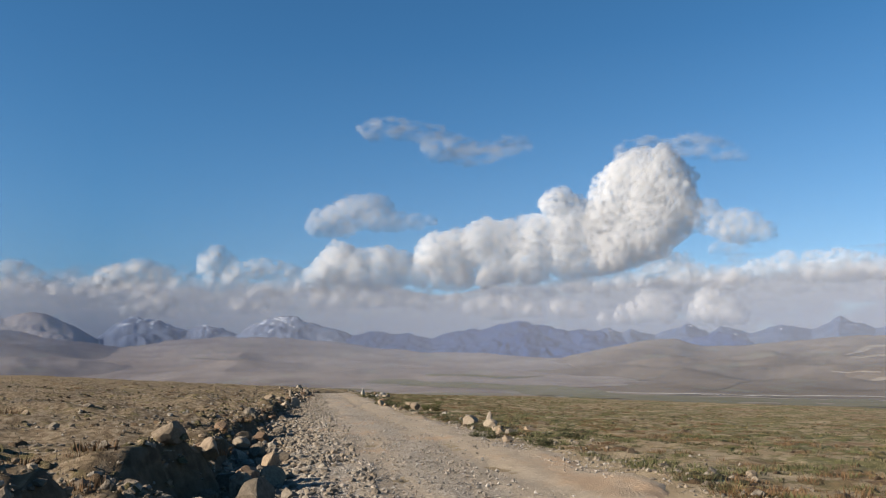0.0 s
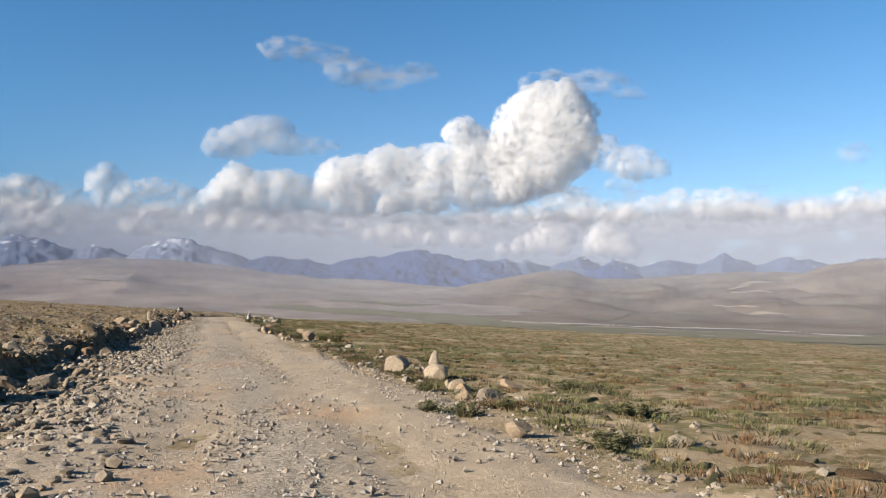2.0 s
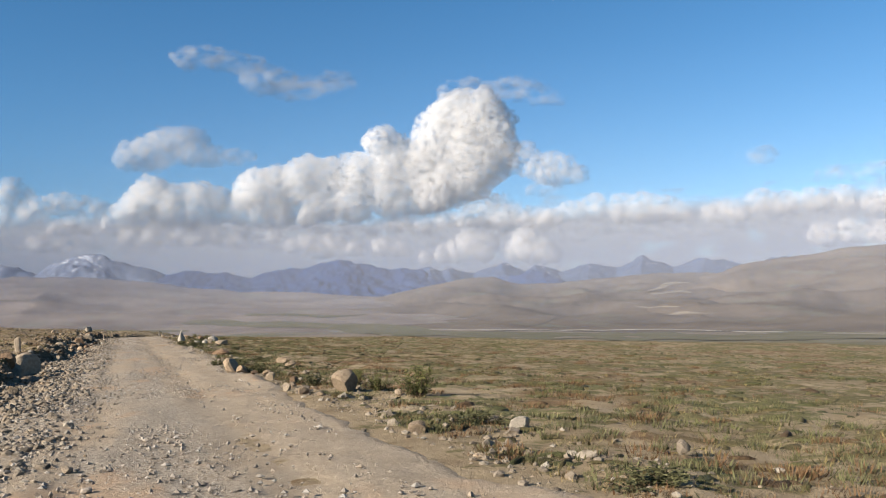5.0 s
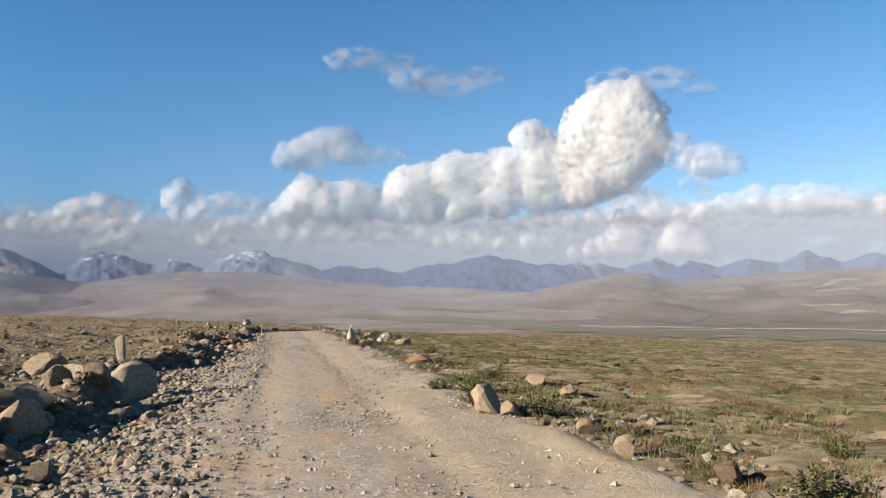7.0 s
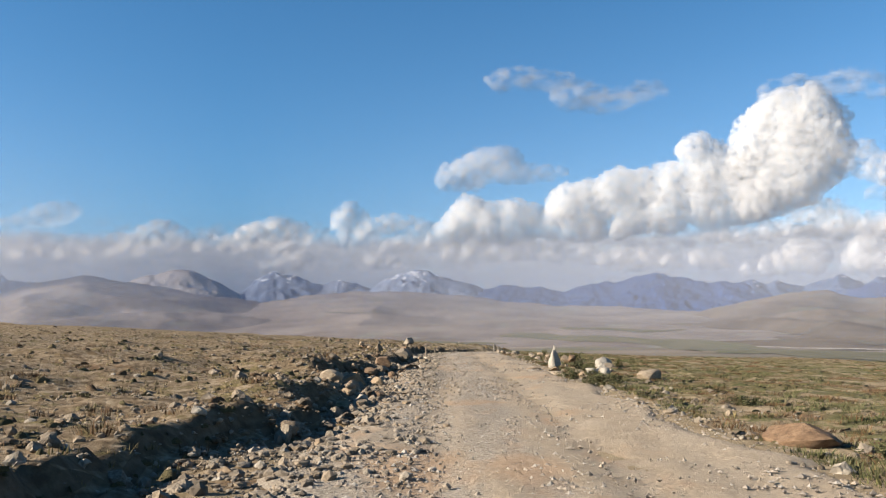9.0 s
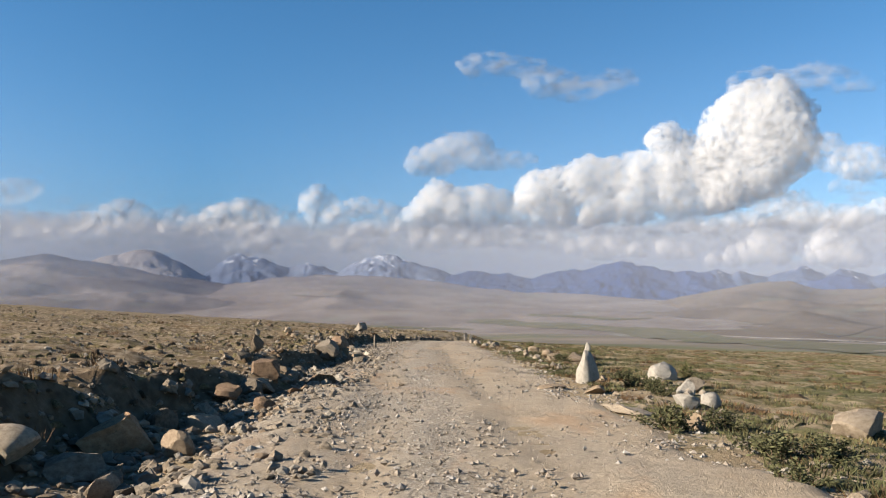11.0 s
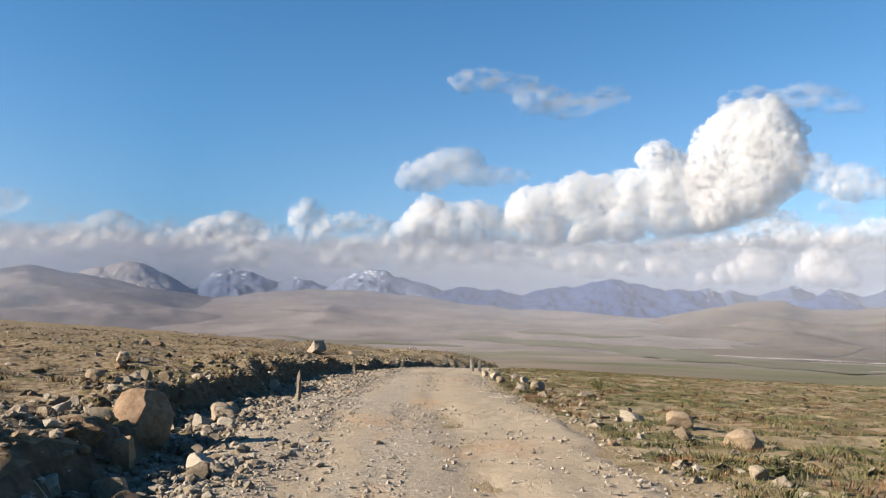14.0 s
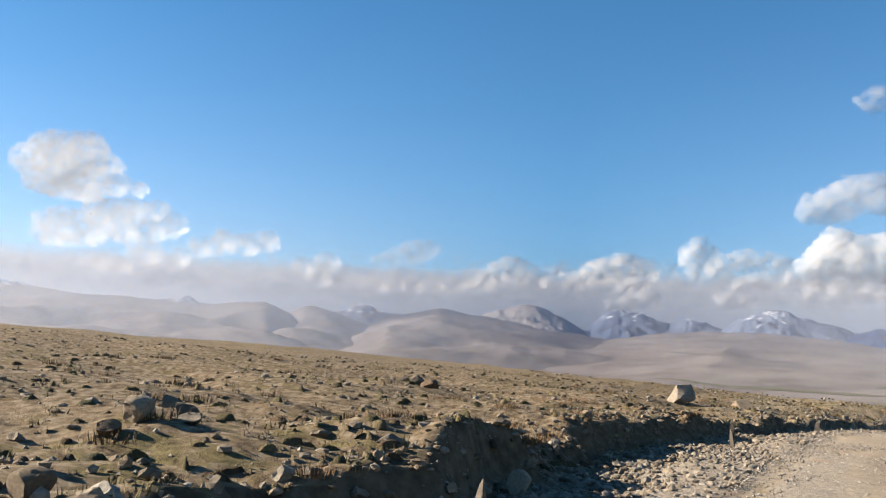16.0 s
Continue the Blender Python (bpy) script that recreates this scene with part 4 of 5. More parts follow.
# ---- tinted see-through sheets in place of aerial haze over the valley ----
m = bpy.data.materials.new("haze_tint_sheet")
m.use_nodes = True
nt = m.node_tree
nt.nodes.remove(nt.nodes["Principled BSDF"])
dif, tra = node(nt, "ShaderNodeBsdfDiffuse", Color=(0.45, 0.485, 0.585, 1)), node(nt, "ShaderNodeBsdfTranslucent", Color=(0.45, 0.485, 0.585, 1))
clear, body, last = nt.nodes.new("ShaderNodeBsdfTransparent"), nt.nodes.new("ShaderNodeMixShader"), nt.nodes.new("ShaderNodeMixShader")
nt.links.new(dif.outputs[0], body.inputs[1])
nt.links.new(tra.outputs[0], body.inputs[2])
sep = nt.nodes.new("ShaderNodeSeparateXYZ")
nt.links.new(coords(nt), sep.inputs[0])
# Sheets are denser towards -x, to pale the hills on that side.
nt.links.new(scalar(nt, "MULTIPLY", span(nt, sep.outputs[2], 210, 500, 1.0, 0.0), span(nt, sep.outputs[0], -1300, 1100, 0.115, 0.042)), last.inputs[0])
nt.links.new(clear.outputs[0], last.inputs[1])
nt.links.new(body.outputs[0], last.inputs[2])
nt.links.new(last.outputs[0], nt.nodes["Material Output"].inputs["Surface"])
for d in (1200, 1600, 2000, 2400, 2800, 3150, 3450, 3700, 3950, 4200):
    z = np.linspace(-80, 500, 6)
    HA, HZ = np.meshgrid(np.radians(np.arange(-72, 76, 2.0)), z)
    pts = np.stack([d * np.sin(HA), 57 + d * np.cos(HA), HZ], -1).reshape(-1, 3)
    tagged(new("haze", mesh_of("haze", pts, grid_faces(*HA.shape), m)), "tinted see-through sheet standing in for valley haze", "haze", kind="stuff")


# ---- stones ----
def hewn(shape, seed, cuts, rough):
    """An angular stone of unit size: a ball cut flat by planes, with a broken surface."""
    rng = np.random.default_rng(seed)
    v = shape[0] * rng.uniform(0.85, 1.15, 3)
    for n in sphere_dirs(cuts, rng):
        over = v @ n - rng.uniform(0.38, 0.78)
        v = v - np.clip(over, 0, None)[:, None] * n
    k = fbm(v[:, 0] * 2.4, v[:, 1] * 2.4, v[:, 2] * 2.4 + 20, seed=seed, octaves=4, gain=0.6)
    v = v * (1 + rough * k)[:, None]
    return v / np.abs(v).max(0), shape[1]


def stone_mesh(name, seed, mat, cuts=9, rough=0.07, shape=None):
    me = mesh_of(name, *hewn(shape or ICO3, seed, cuts, rough), mat)
    me.set_sharp_from_angle(angle=radians(22))
    return me


SHAPES = {mat: [stone_mesh("rock", 300 + 11 * i + 3 * k, mat, (5 + i % 3 if mat in (TAN, PALE) else 9 + i % 5), 0.05 + 0.03 * (i % 3)) for i in range(6)] for k, mat in enumerate((STONE, PALE, TAN, BROWN, ORANGE))}
GREY_LABELS = {STONE: ("grey-brown angular rock beside the gravel track", "grey-brown rock"), PALE: ("pale whitish rock beside the gravel track", "pale rock"),
               TAN: ("tan weathered boulder beside the gravel track", "tan boulder"), BROWN: ("reddish-brown broken rock beside the gravel track", "brown rock"), ORANGE: ("orange-brown broken rock on the edge of the bank", "orange rock")}
rock_rng = random.Random(11)


def lay_rock(x, y, w, h, mat, label="", name="rock", sink=0.18, z=None, turn=None, depth=None, shape=None, group="rocks along the track"):
    ob = new(name, SHAPES[mat][rock_rng.randrange(6)] if shape is None else shape)
    d = depth or w * rock_rng.uniform(0.75, 1.1)
    base = float(ground_z(x, y)) if z is None else z
    ob.matrix_world = pose(x, y, base + h * (0.5 - sink), rock_rng.uniform(-8, 8), rock_rng.uniform(-8, 8), rock_rng.uniform(0, 360) if turn is None else turn) @ Matrix.Diagonal((w / 2, d / 2, h * 0.5 * (1 + sink), 1))
    return tagged(ob, label or GREY_LABELS[mat][0], "rock", group=group)


def block_mesh(name, seed, mat, taper=0.15, square=4.0):
    """A blocky boulder of unit size with flat faces, worn edges and a narrower top."""
    v, f = ICO3
    v = v / (np.abs(v) ** square).sum(1, keepdims=True) ** (1 / square)
    rng = np.random.default_rng(seed)
    for n in sphere_dirs(5, rng):
        v = v - np.clip(v @ n - rng.uniform(0.8, 1.0), 0, None)[:, None] * n
    k = 1 - taper * (v[:, 2:] + 1) / 2
    v = v * np.concatenate([k, k, np.ones_like(k)], 1) + v[:, 2:] * rng.uniform(-0.12, 0.12, 3) * (1, 1, 0)
    v = v * (1 + 0.035 * fbm(v[:, 0] * 2.2, v[:, 1] * 2.2, v[:, 2] * 2.2 + 9, seed=seed, octaves=4, gain=0.6))[:, None]
    me = mesh_of(name, v / np.abs(v).max(0), f, mat)
    me.set_sharp_from_angle(angle=radians(26))
    return me


CHALK = stone_material("chalky_stone", (0.42, 0.375, 0.31), (0.60, 0.545, 0.465), (0.70, 0.645, 0.56), varied=False)
ROUND = [stone_mesh("rock", 360 + i, CHALK, 6, 0.07) for i in range(3)]


# stones of the verge beyond the track's sunlit side
for x, y, w, h, mat in [
    (4.55, 32.6, 0.17, 0.18, PALE), (4.02, 28.6, 0.27, 0.2, TAN), (4.04, 27.9, 0.28, 0.19, TAN), (4.12, 26.95, 0.36, 0.22, PALE), (5.1, 28.9, 0.55, 0.17, TAN),
    (2.95, 26.0, 0.2, 0.15, PALE), (5.62, 42.4, 0.18, 0.18, PALE), (4.62, 37.3, 0.17, 0.12, PALE), (5.0, 44.9, 0.3, 0.18, PALE), (3.2, 23.2, 0.35, 0.2, TAN),
    (4.34, 51.5, 0.54, 0.48, TAN), (4.58, 53.1, 0.44, 0.25, STONE), (4.75, 52.9, 0.3, 0.2, STONE), (5.01, 50.2, 0.16, 0.15, PALE), (3.41, 51.1, 0.25, 0.16, TAN), (3.82, 54.1, 0.3, 0.22, BROWN),
    (3.6, 53.2, 0.2, 0.14, TAN), (3.3, 52.2, 0.24, 0.15, TAN), (3.55, 55.6, 0.3, 0.22, TAN), (3.7, 57.2, 0.26, 0.2, TAN), (3.45, 58.0, 0.22, 0.15, BROWN),
    (3.07, 59.6, 0.66, 0.46, TAN), (3.32, 59.05, 0.34, 0.27, TAN), (5.35, 64.8, 0.54, 0.28, TAN), (5.2, 62.2, 0.42, 0.24, TAN), (3.5, 51.3, 0.26, 0.16, PALE), (4.2, 72.6, 1.0, 0.36, BROWN),
    (3.75, 86.5, 0.24, 0.24, TAN), (3.25, 88.0, 0.7, 0.13, TAN), (3.53, 91.05, 0.5, 0.16, TAN), (2.9, 91.9, 0.6, 0.12, TAN), (5.64, 102.0, 0.42, 0.4, BROWN), (5.45, 91.8, 0.4, 0.28, PALE),
    (4.22, 103.1, 0.29, 0.28, PALE), (4.97, 103.95, 0.58, 0.28, TAN), (5.77, 104.9, 0.68, 0.32, TAN), (5.46, 108.8, 0.55, 0.3, TAN), (5.2, 110.8, 0.5, 0.28, TAN), (4.3, 129.2, 0.42, 0.32, PALE),
    (5.2, 130.6, 0.36, 0.26, PALE), (4.66, 108.9, 0.27, 0.2, TAN), (4.75, 122.0, 0.5, 0.3, PALE), (5.4, 118.6, 0.7, 0.3, STONE), (4.9, 112.5, 0.45, 0.26, PALE), (4.9, 126.0, 0.4, 0.26, PALE), (4.2, 117.6, 0.3, 0.2, PALE), (4.5, 119.4, 0.26, 0.18, TAN), (4.1, 120.8, 0.34, 0.24, PALE), (4.4, 123.4, 0.28, 0.2, PALE), (4.0, 125.2, 0.34, 0.26, TAN),
    (4.3, 127.4, 0.3, 0.22, PALE), (4.1, 131.5, 0.36, 0.28, PALE), (4.6, 133.0, 0.3, 0.24, PALE)]:
    lay_rock(x, y, w, h, mat)
for k, (x, y, w, h) in enumerate([(5.9, 95.6, 0.85, 0.5), (5.05, 91.0, 0.34, 0.32), (4.4, 89.0, 0.4, 0.28), (4.9, 89.4, 0.34, 0.28)]):
    lay_rock(x, y, w, h, PALE, "rounded whitish boulder on the green verge", shape=ROUND[k % 3], sink=0.3)
lay_rock(4.0, 32.6, 0.56, 0.38, TAN, "rounded pale tan boulder beside the gravel track", "boulder", shape=stone_mesh("boulder", 353, WARM, 5, 0.05))
ANGULAR = [stone_mesh("rock", 371 + 5 * i, PALE, 7, 0.035) for i in range(2)]
lay_rock(-2.12, 101.95, 0.76, 0.52, PALE, "large angular grey-white boulder on the shaded bank", "boulder", turn=25, depth=0.7, shape=ANGULAR[0], z=float(ground_z(-2.2, 101.95)) + 0.04)
lay_rock(-2.25, 107.9, 0.8, 0.74, ORANGE, "tall orange-brown broken rock on the edge of the bank", "boulder", z=0.22, turn=42, depth=0.66, shape=block_mesh("boulder", 41, RUSTY, 0.35, 4.0))
for x, y, w, h, zc, mat in [(-2.2, 105.85, 0.42, 0.36, 0.56, BROWN), (-1.87, 105.95, 0.24, 0.34, 0.5, ORANGE), (-1.98, 104.5, 0.36, 0.26, 0.47, PALE), (-1.49, 104.6, 0.38, 0.24, 0.28, PALE)]:
    lay_rock(x, y, w, h, mat, z=min(zc - 0.32 * h, float(ground_z(x, y)) + 0.05))
for x, y, w, h, mat in [(-2.1, 111.6, 0.5, 0.32, PALE), (-2.25, 113.2, 0.34, 0.28, TAN), (-1.8, 110.6, 0.28, 0.18, PALE), (-4.56, 112.8, 0.36, 0.24, TAN), (-4.14, 113.8, 0.32, 0.24, TAN),
                        (-4.3, 114.5, 0.24, 0.2, PALE), (-3.73, 114.5, 0.32, 0.2, TAN), (-7.3, 119.3, 0.42, 0.26, BROWN), (-7.9, 119.6, 0.34, 0.24, STONE), (-6.7, 119.2, 0.3, 0.2, STONE),
                        (-3.9, 109.8, 0.5, 0.26, STONE), (-3.55, 110.8, 0.24, 0.16, PALE), (-3.37, 111.8, 0.2, 0.16, TAN), (-5.4, 116.8, 0.34, 0.18, BROWN), (-5.2, 117.7, 0.36, 0.15, STONE)]:
    lay_rock(x, y, w, h, mat)
# rocks of the shaded bank
for x, y, w, h, mat in [
    (-4.3, 65.3, 0.9, 0.55, TAN), (-3.6, 64.5, 0.78, 0.46, TAN), (-3.9, 66.2, 0.5, 0.3, TAN), (-3.35, 60.7, 0.68, 0.42, TAN), (-3.62, 60.0, 0.46, 0.36, TAN), (-3.0, 63.3, 0.7, 0.5, BROWN),
    (-2.95, 58.9, 0.64, 0.52, TAN), (-2.97, 58.55, 0.2, 0.22, STONE), (-3.06, 60.4, 0.27, 0.27, PALE), (-3.5, 59.2, 0.8, 0.34, BROWN), (-2.5, 83.9, 0.6, 0.32, STONE), (-3.4, 108.4, 0.3, 0.24, PALE),
    (-1.0, 105.4, 0.3, 0.22, STONE)]:
    lay_rock(x, y, w, h, mat)
for x, y, w, h, mat in [
    (-3.3, 110.2, 0.24, 0.2, PALE), (-3.75, 113.3, 0.24, 0.22, TAN),
    (-3.5, 112.3, 0.26, 0.24, STONE), (-3.65, 142.5, 1.1, 0.75, STONE), (-2.0, 148.6, 0.9, 0.62, TAN), (-7.4, 114.6, 0.4, 0.22, STONE),
    (-2.2, 110.8, 0.36, 0.24, PALE), (-3.5, 109.0, 0.3, 0.28, STONE), (-5.5, 117.3, 0.45, 0.26, TAN), (-5.8, 118.4, 0.36, 0.22, STONE), (-2.5, 120.4, 0.32, 0.36, PALE),
    (-3.6, 128.4, 0.26, 0.2, TAN), (-8.8, 132.0, 0.5, 0.4, BROWN), (-9.6, 133.0, 0.6, 0.3, STONE)]:
    lay_rock(x, y, w, h, mat)

# upright marker stones
def upright(name, label, x, y, z, w, h, mat, seed, top=0.45, lean=(0, 0), taper=1.0, blunt=0.6):
    v, f = hewn(ICO3, seed, 10, 0.05)
    t = (v[:, 2] + 1) / 2
    k = 1 - (1 - top) * t**taper
    v = v * np.stack([k, k, np.ones_like(k)], -1)
    v[:, 2] = np.sign(v[:, 2]) * np.abs(v[:, 2]) ** blunt
    me = mesh_of(name, v * (w / 2, w * 0.42, h / 2), f, mat)
    me.set_sharp_from_angle(angle=radians(30))
    ob = new(name, me)
    ob.matrix_world = pose(x, y, z + h * 0.47, lean[0], lean[1], seed * 37 % 360)
    return tagged(ob, label, "marker stone", group="marker stones of the track")


def gz(x, y):
    return float(ground_z(x, y))


def pointed(label, x, y, z, w, h, mat, seed, lean=(0, 0), turn=0):
    """A broad-footed stone that narrows unevenly to a blunt tip."""
    v, f = ICO3
    t = (v[:, 2] + 1) / 2
    a = np.arctan2(v[:, 1], v[:, 0])
    r = np.interp(t, [0, 0.04, 0.2, 0.45, 0.7, 0.9, 1.0], [0.0, 0.46, 0.5, 0.4, 0.27, 0.17, 0.0])
    r = r * (1 + 0.14 * np.cos(3 * a + seed) + 0.1 * fbm(v[:, 0] * 2, v[:, 1] * 2, t * 3, seed=seed, octaves=3))
    p = np.stack([r * np.cos(a) * w + 0.07 * w * (t - 0.3), r * np.sin(a) * w * 0.7, t * h], -1)
    me = mesh_of("standing_stone", p, f, mat)
    me.set_sharp_from_angle(angle=radians(32))
    ob = new("standing_stone", me)
    ob.matrix_world = pose(x, y, z, lean[0], lean[1], turn)
    return tagged(ob, label, "marker stone", group="marker stones of the track")


lay_rock(4.26, 30.5, 0.5, 0.34, TAN, "rounded tan boulder that carries an upright stone", "boulder", depth=0.46, sink=0.2, turn=115)
pointed("pale pointed stone set upright on a boulder", 4.26, 30.5, gz(4.26, 30.5) + 0.25, 0.2, 0.3, PALE, 3)
lay_rock(-2.8, 65.05, 1.28, 0.9, TAN, "large tan boulder that carries an upright stone", "boulder", depth=1.05, z=-0.1, turn=52, shape=block_mesh("boulder", 31, WARM, 0.3, 4.5))
upright("standing_stone", "tan upright stone on top of a boulder", -2.85, 65.05, 0.6, 0.36, 0.62, WARM, 5, 0.62)
white = new("standing_stone", block_mesh("standing_stone", 35, CHALK, 0.55, 3.2))
white.matrix_world = pose(3.75, 92.9, gz(3.75, 92.9) + 0.27, 3, -5, 24) @ Matrix.Diagonal((0.23, 0.2, 0.36, 1))
tagged(white, "white tapering stone standing at the verge", "marker stone", group="marker stones of the track")
pointed("small pale stone set on a white standing stone", 3.78, 92.9, gz(3.75, 92.9) + 0.6, 0.12, 0.18, CHALK, 9, (0, -6))
lay_rock(-2.3, 92.5, 0.66, 0.62, BROWN, "dark brown boulder on the edge of the bank", "boulder", z=0.38, turn=60, shape=stone_mesh("boulder", 433, BROWN, 13, 0.1))
lay_rock(-2.42, 92.2, 0.27, 0.32, TAN, "squat tan stone set upright on a boulder", "boulder", sink=0.1, z=0.92)
upright("standing_stone", "small rounded stone on a squat rock", -2.41, 92.2, 1.17, 0.15, 0.14, WARM, 11, 0.7)
upright("marker_post", "leaning grey stone post in the gravel", -1.35, 115.9, gz(-1.35, 115.9), 0.16, 0.7, DARK, 13, 0.85, (3, 8))
upright("marker_post", "short grey stone post at the bend", 0.86, 142.4, gz(0.86, 142.4), 0.26, 0.5, DARK, 15, 0.85)
upright("marker_post", "grey stone post beside the track", -1.0, 131.5, gz(-1.0, 131.5), 0.18, 0.62, DARK, 17, 0.85)
upright("marker_post", "weathered stone post at the verge", 4.05, 136.5, gz(4.05, 136.5), 0.24, 0.75, DARK, 19, 0.85)
upright("marker_post", "weathered stone post at the verge", 4.42, 137.2, gz(4.42, 137.2), 0.22, 0.62, DARK, 21, 0.85, (0, 5))
lay_rock(5.5, 86.3, 1.0, 0.34, TAN, "low wide tan boulder half sunk in the verge", "boulder", sink=0.3, turn=20, depth=0.7)
lay_rock(-2.6, 85.4, 0.76, 0.5, ORANGE, "orange-brown boulder lying in the shaded ditch", "boulder")
SMOOTH = [stone_mesh("rock", 390 + i, TAN, 4, 0.05) for i in range(2)]
top = 0.08
for k, (w, h) in enumerate([(0.4, 0.2), (0.34, 0.17), (0.3, 0.13)]):
    lay_rock(-2.1 + 0.02 * k, 79.8, w, h, TAN, "rounded tan stone of a small stack at the ditch", z=top, sink=0.1, shape=SMOOTH[k % 2], group="stack of stones")
    top = top + h * 0.84
for x, y, w, h, mat in [(-2.7, 81.7, 0.58, 0.36, TAN), (-2.9, 83.7, 0.46, 0.32, TAN), (-2.65, 87.4, 0.6, 0.3, BROWN), (-2.1, 81.1, 0.36, 0.24, TAN)]:
    lay_rock(x, y, w, h, mat)

# rocks heaped at the foot of the bank
for x, y, w, h, mat in [
    (-2.0, 14.3, 0.5, 0.5, STONE), (-2.07, 19.5, 0.44, 0.38, TAN), (-1.85, 16.5, 0.42, 0.38, TAN), (-2.75, 16.2, 0.52, 0.34, TAN), (-2.96, 24.2, 0.52, 0.36, PALE), (-2.77, 30.0, 0.46, 0.42, STONE),
    (-1.81, 20.5, 0.36, 0.24, STONE), (-2.3, 17.8, 0.52, 0.46, BROWN), (-2.4, 22.0, 0.46, 0.36, STONE), (-2.6, 26.5, 0.42, 0.36, BROWN), (-2.5, 13.2, 0.46, 0.36, TAN), (-2.25, 15.4, 0.46, 0.42, STONE),
    (-2.27, 96.35, 0.46, 0.4, STONE), (-2.19, 87.7, 0.5, 0.3, WARM), (-2.6, 90.6, 0.5, 0.4, BROWN), (-1.12, 105.9, 0.34, 0.24, PALE), (-3.3, 107.75, 0.34, 0.28, PALE), (-2.02, 111.46, 0.4, 0.3, PALE)]:
    lay_rock(x, y, w, h, TAN if mat is WARM else mat)
for k in range(96):
    y = rock_rng.uniform(8, 44) if k < 44 else rock_rng.uniform(54, 108)
    x = float(road_mid(y) + bank_edge(y)) + rock_rng.gauss(0.55, 0.4)
    w = rock_rng.uniform(0.2, 0.5)
    lay_rock(x, y, w, w * rock_rng.uniform(0.55, 0.9), rock_rng.choice([STONE, STONE, BROWN, TAN, STONE]), "broken grey-brown rock heaped at the foot of the bank", group="rubble rocks")

# loose rocks of the bank and of the slope above it
for k in range(30):
    y = rock_rng.uniform(4, 150)
    x = float(road_mid(y) + bank_edge(y)) + (rock_rng.gauss(-0.3, 0.2) if k % 3 == 0 else rock_rng.gauss(0.75, 0.25))
    w = 0.16 + 0.36 * rock_rng.random() ** 2
    lay_rock(x, y, w, w * rock_rng.uniform(0.5, 0.85), rock_rng.choice([STONE, STONE, STONE, TAN, PALE, BROWN]), "grey-brown rock in the rubble of the bank", group="rubble rocks")
for k in range(24):
    y = rock_rng.uniform(4, 165)
    x = float(road_mid(y)) - 4.5 - 26 * rock_rng.random() ** 1.6
    w = 0.14 + 0.26 * rock_rng.random() ** 2.5
    lay_rock(x, y, w, w * rock_rng.uniform(0.45, 0.8), rock_rng.choice([STONE, TAN, TAN, PALE, BROWN]), "weathered rock lying on the stony slope", group="rocks on the slope", sink=0.25)
for k in range(24):
    y = rock_rng.uniform(8, 150)
    x = float(road_mid(y)) + rock_rng.gauss(3.1, 0.35)
    w = 0.12 + 0.24 * rock_rng.random() ** 2
    lay_rock(x, y, w, w * rock_rng.uniform(0.5, 0.85), rock_rng.choice([TAN, TAN, PALE, STONE]), "small tan rock on the edge of the track", group="verge rocks", sink=0.25)


# ---- loose stones as stuff ----
def strew(name, label, mat, xs, ys, sizes, seed, shape, lift=0.15):
    rng = np.random.default_rng(seed)
    n = len(xs)
    v0, f0 = shape
    v = v0[None] * rng.uniform(*((0.65, 1.15) if len(v0) < 50 else (0.96, 1.04)), (n, len(v0), 1))
    s = sizes[:, None] * np.stack([rng.uniform(0.8, 1.3, n), rng.uniform(0.7, 1.1, n), rng.uniform(0.45, 0.8, n)], -1)
    v = v * s[:, None, :]
    a = rng.uniform(0, 2 * math.pi, n)
    c, d = np.cos(a)[:, None], np.sin(a)[:, None]
    vx, vy = v[..., 0] * c - v[..., 1] * d, v[..., 0] * d + v[..., 1] * c
    z = surface_z(xs, ys) + sizes * lift
    verts = np.stack([vx + xs[:, None], vy + ys[:, None], v[..., 2] + z[:, None]], -1).reshape(-1, 3)
    faces = (f0[None] + (np.arange(n) * len(v0))[:, None, None]).reshape(-1, 3)
    return tagged(new(name, mesh_of(name, verts, faces, mat, False)), label, "stones", kind="stuff")


def surface_z(x, y):
    """Top of road or ground."""
    s = x - road_mid(y)
    z = ground_z(x, y)
    r = z + 0.045 - 0.20 * smooth(2.2, 3.0, np.abs(s) + 0.32 * fbm(x * 0.8, y * 0.45, seed=43, octaves=4))
    return np.maximum(z, r)


srng = np.random.default_rng(77)
TWENTY = ico(1)
OCTA = (np.array([(1, 0, 0), (-0.9, 0.1, 0), (0, 1, 0), (0.1, -1, 0), (0, 0.1, 1), (0, 0, -1.0)]), np.array([(0, 2, 4), (2, 1, 4), (1, 3, 4), (3, 0, 4), (2, 0, 5), (1, 2, 5), (3, 1, 5), (0, 3, 5)]))
# gravel of the track: thick at the bank's foot, in the crown between the ruts and along the verge
n = 62000
gy_ = srng.uniform(2, 150, n)
lane = srng.choice([0, 1, 2, 3], n, p=[0.44, 0.22, 0.16, 0.18])
gs_ = np.where(lane == 0, -1.75 + 0.62 * srng.normal(size=n), np.where(lane == 1, 0.05 + 0.4 * srng.normal(size=n), np.where(lane == 2, 2.3 + 0.4 * srng.normal(size=n), srng.uniform(-2.4, 2.6, n))))
keep = fbm(gs_ * 0.8, gy_ * 0.18, seed=61, octaves=3) + 0.35 * srng.random(n) > np.where(lane == 0, -0.5, 0.0)
gs_, gy_ = gs_[keep], gy_[keep]
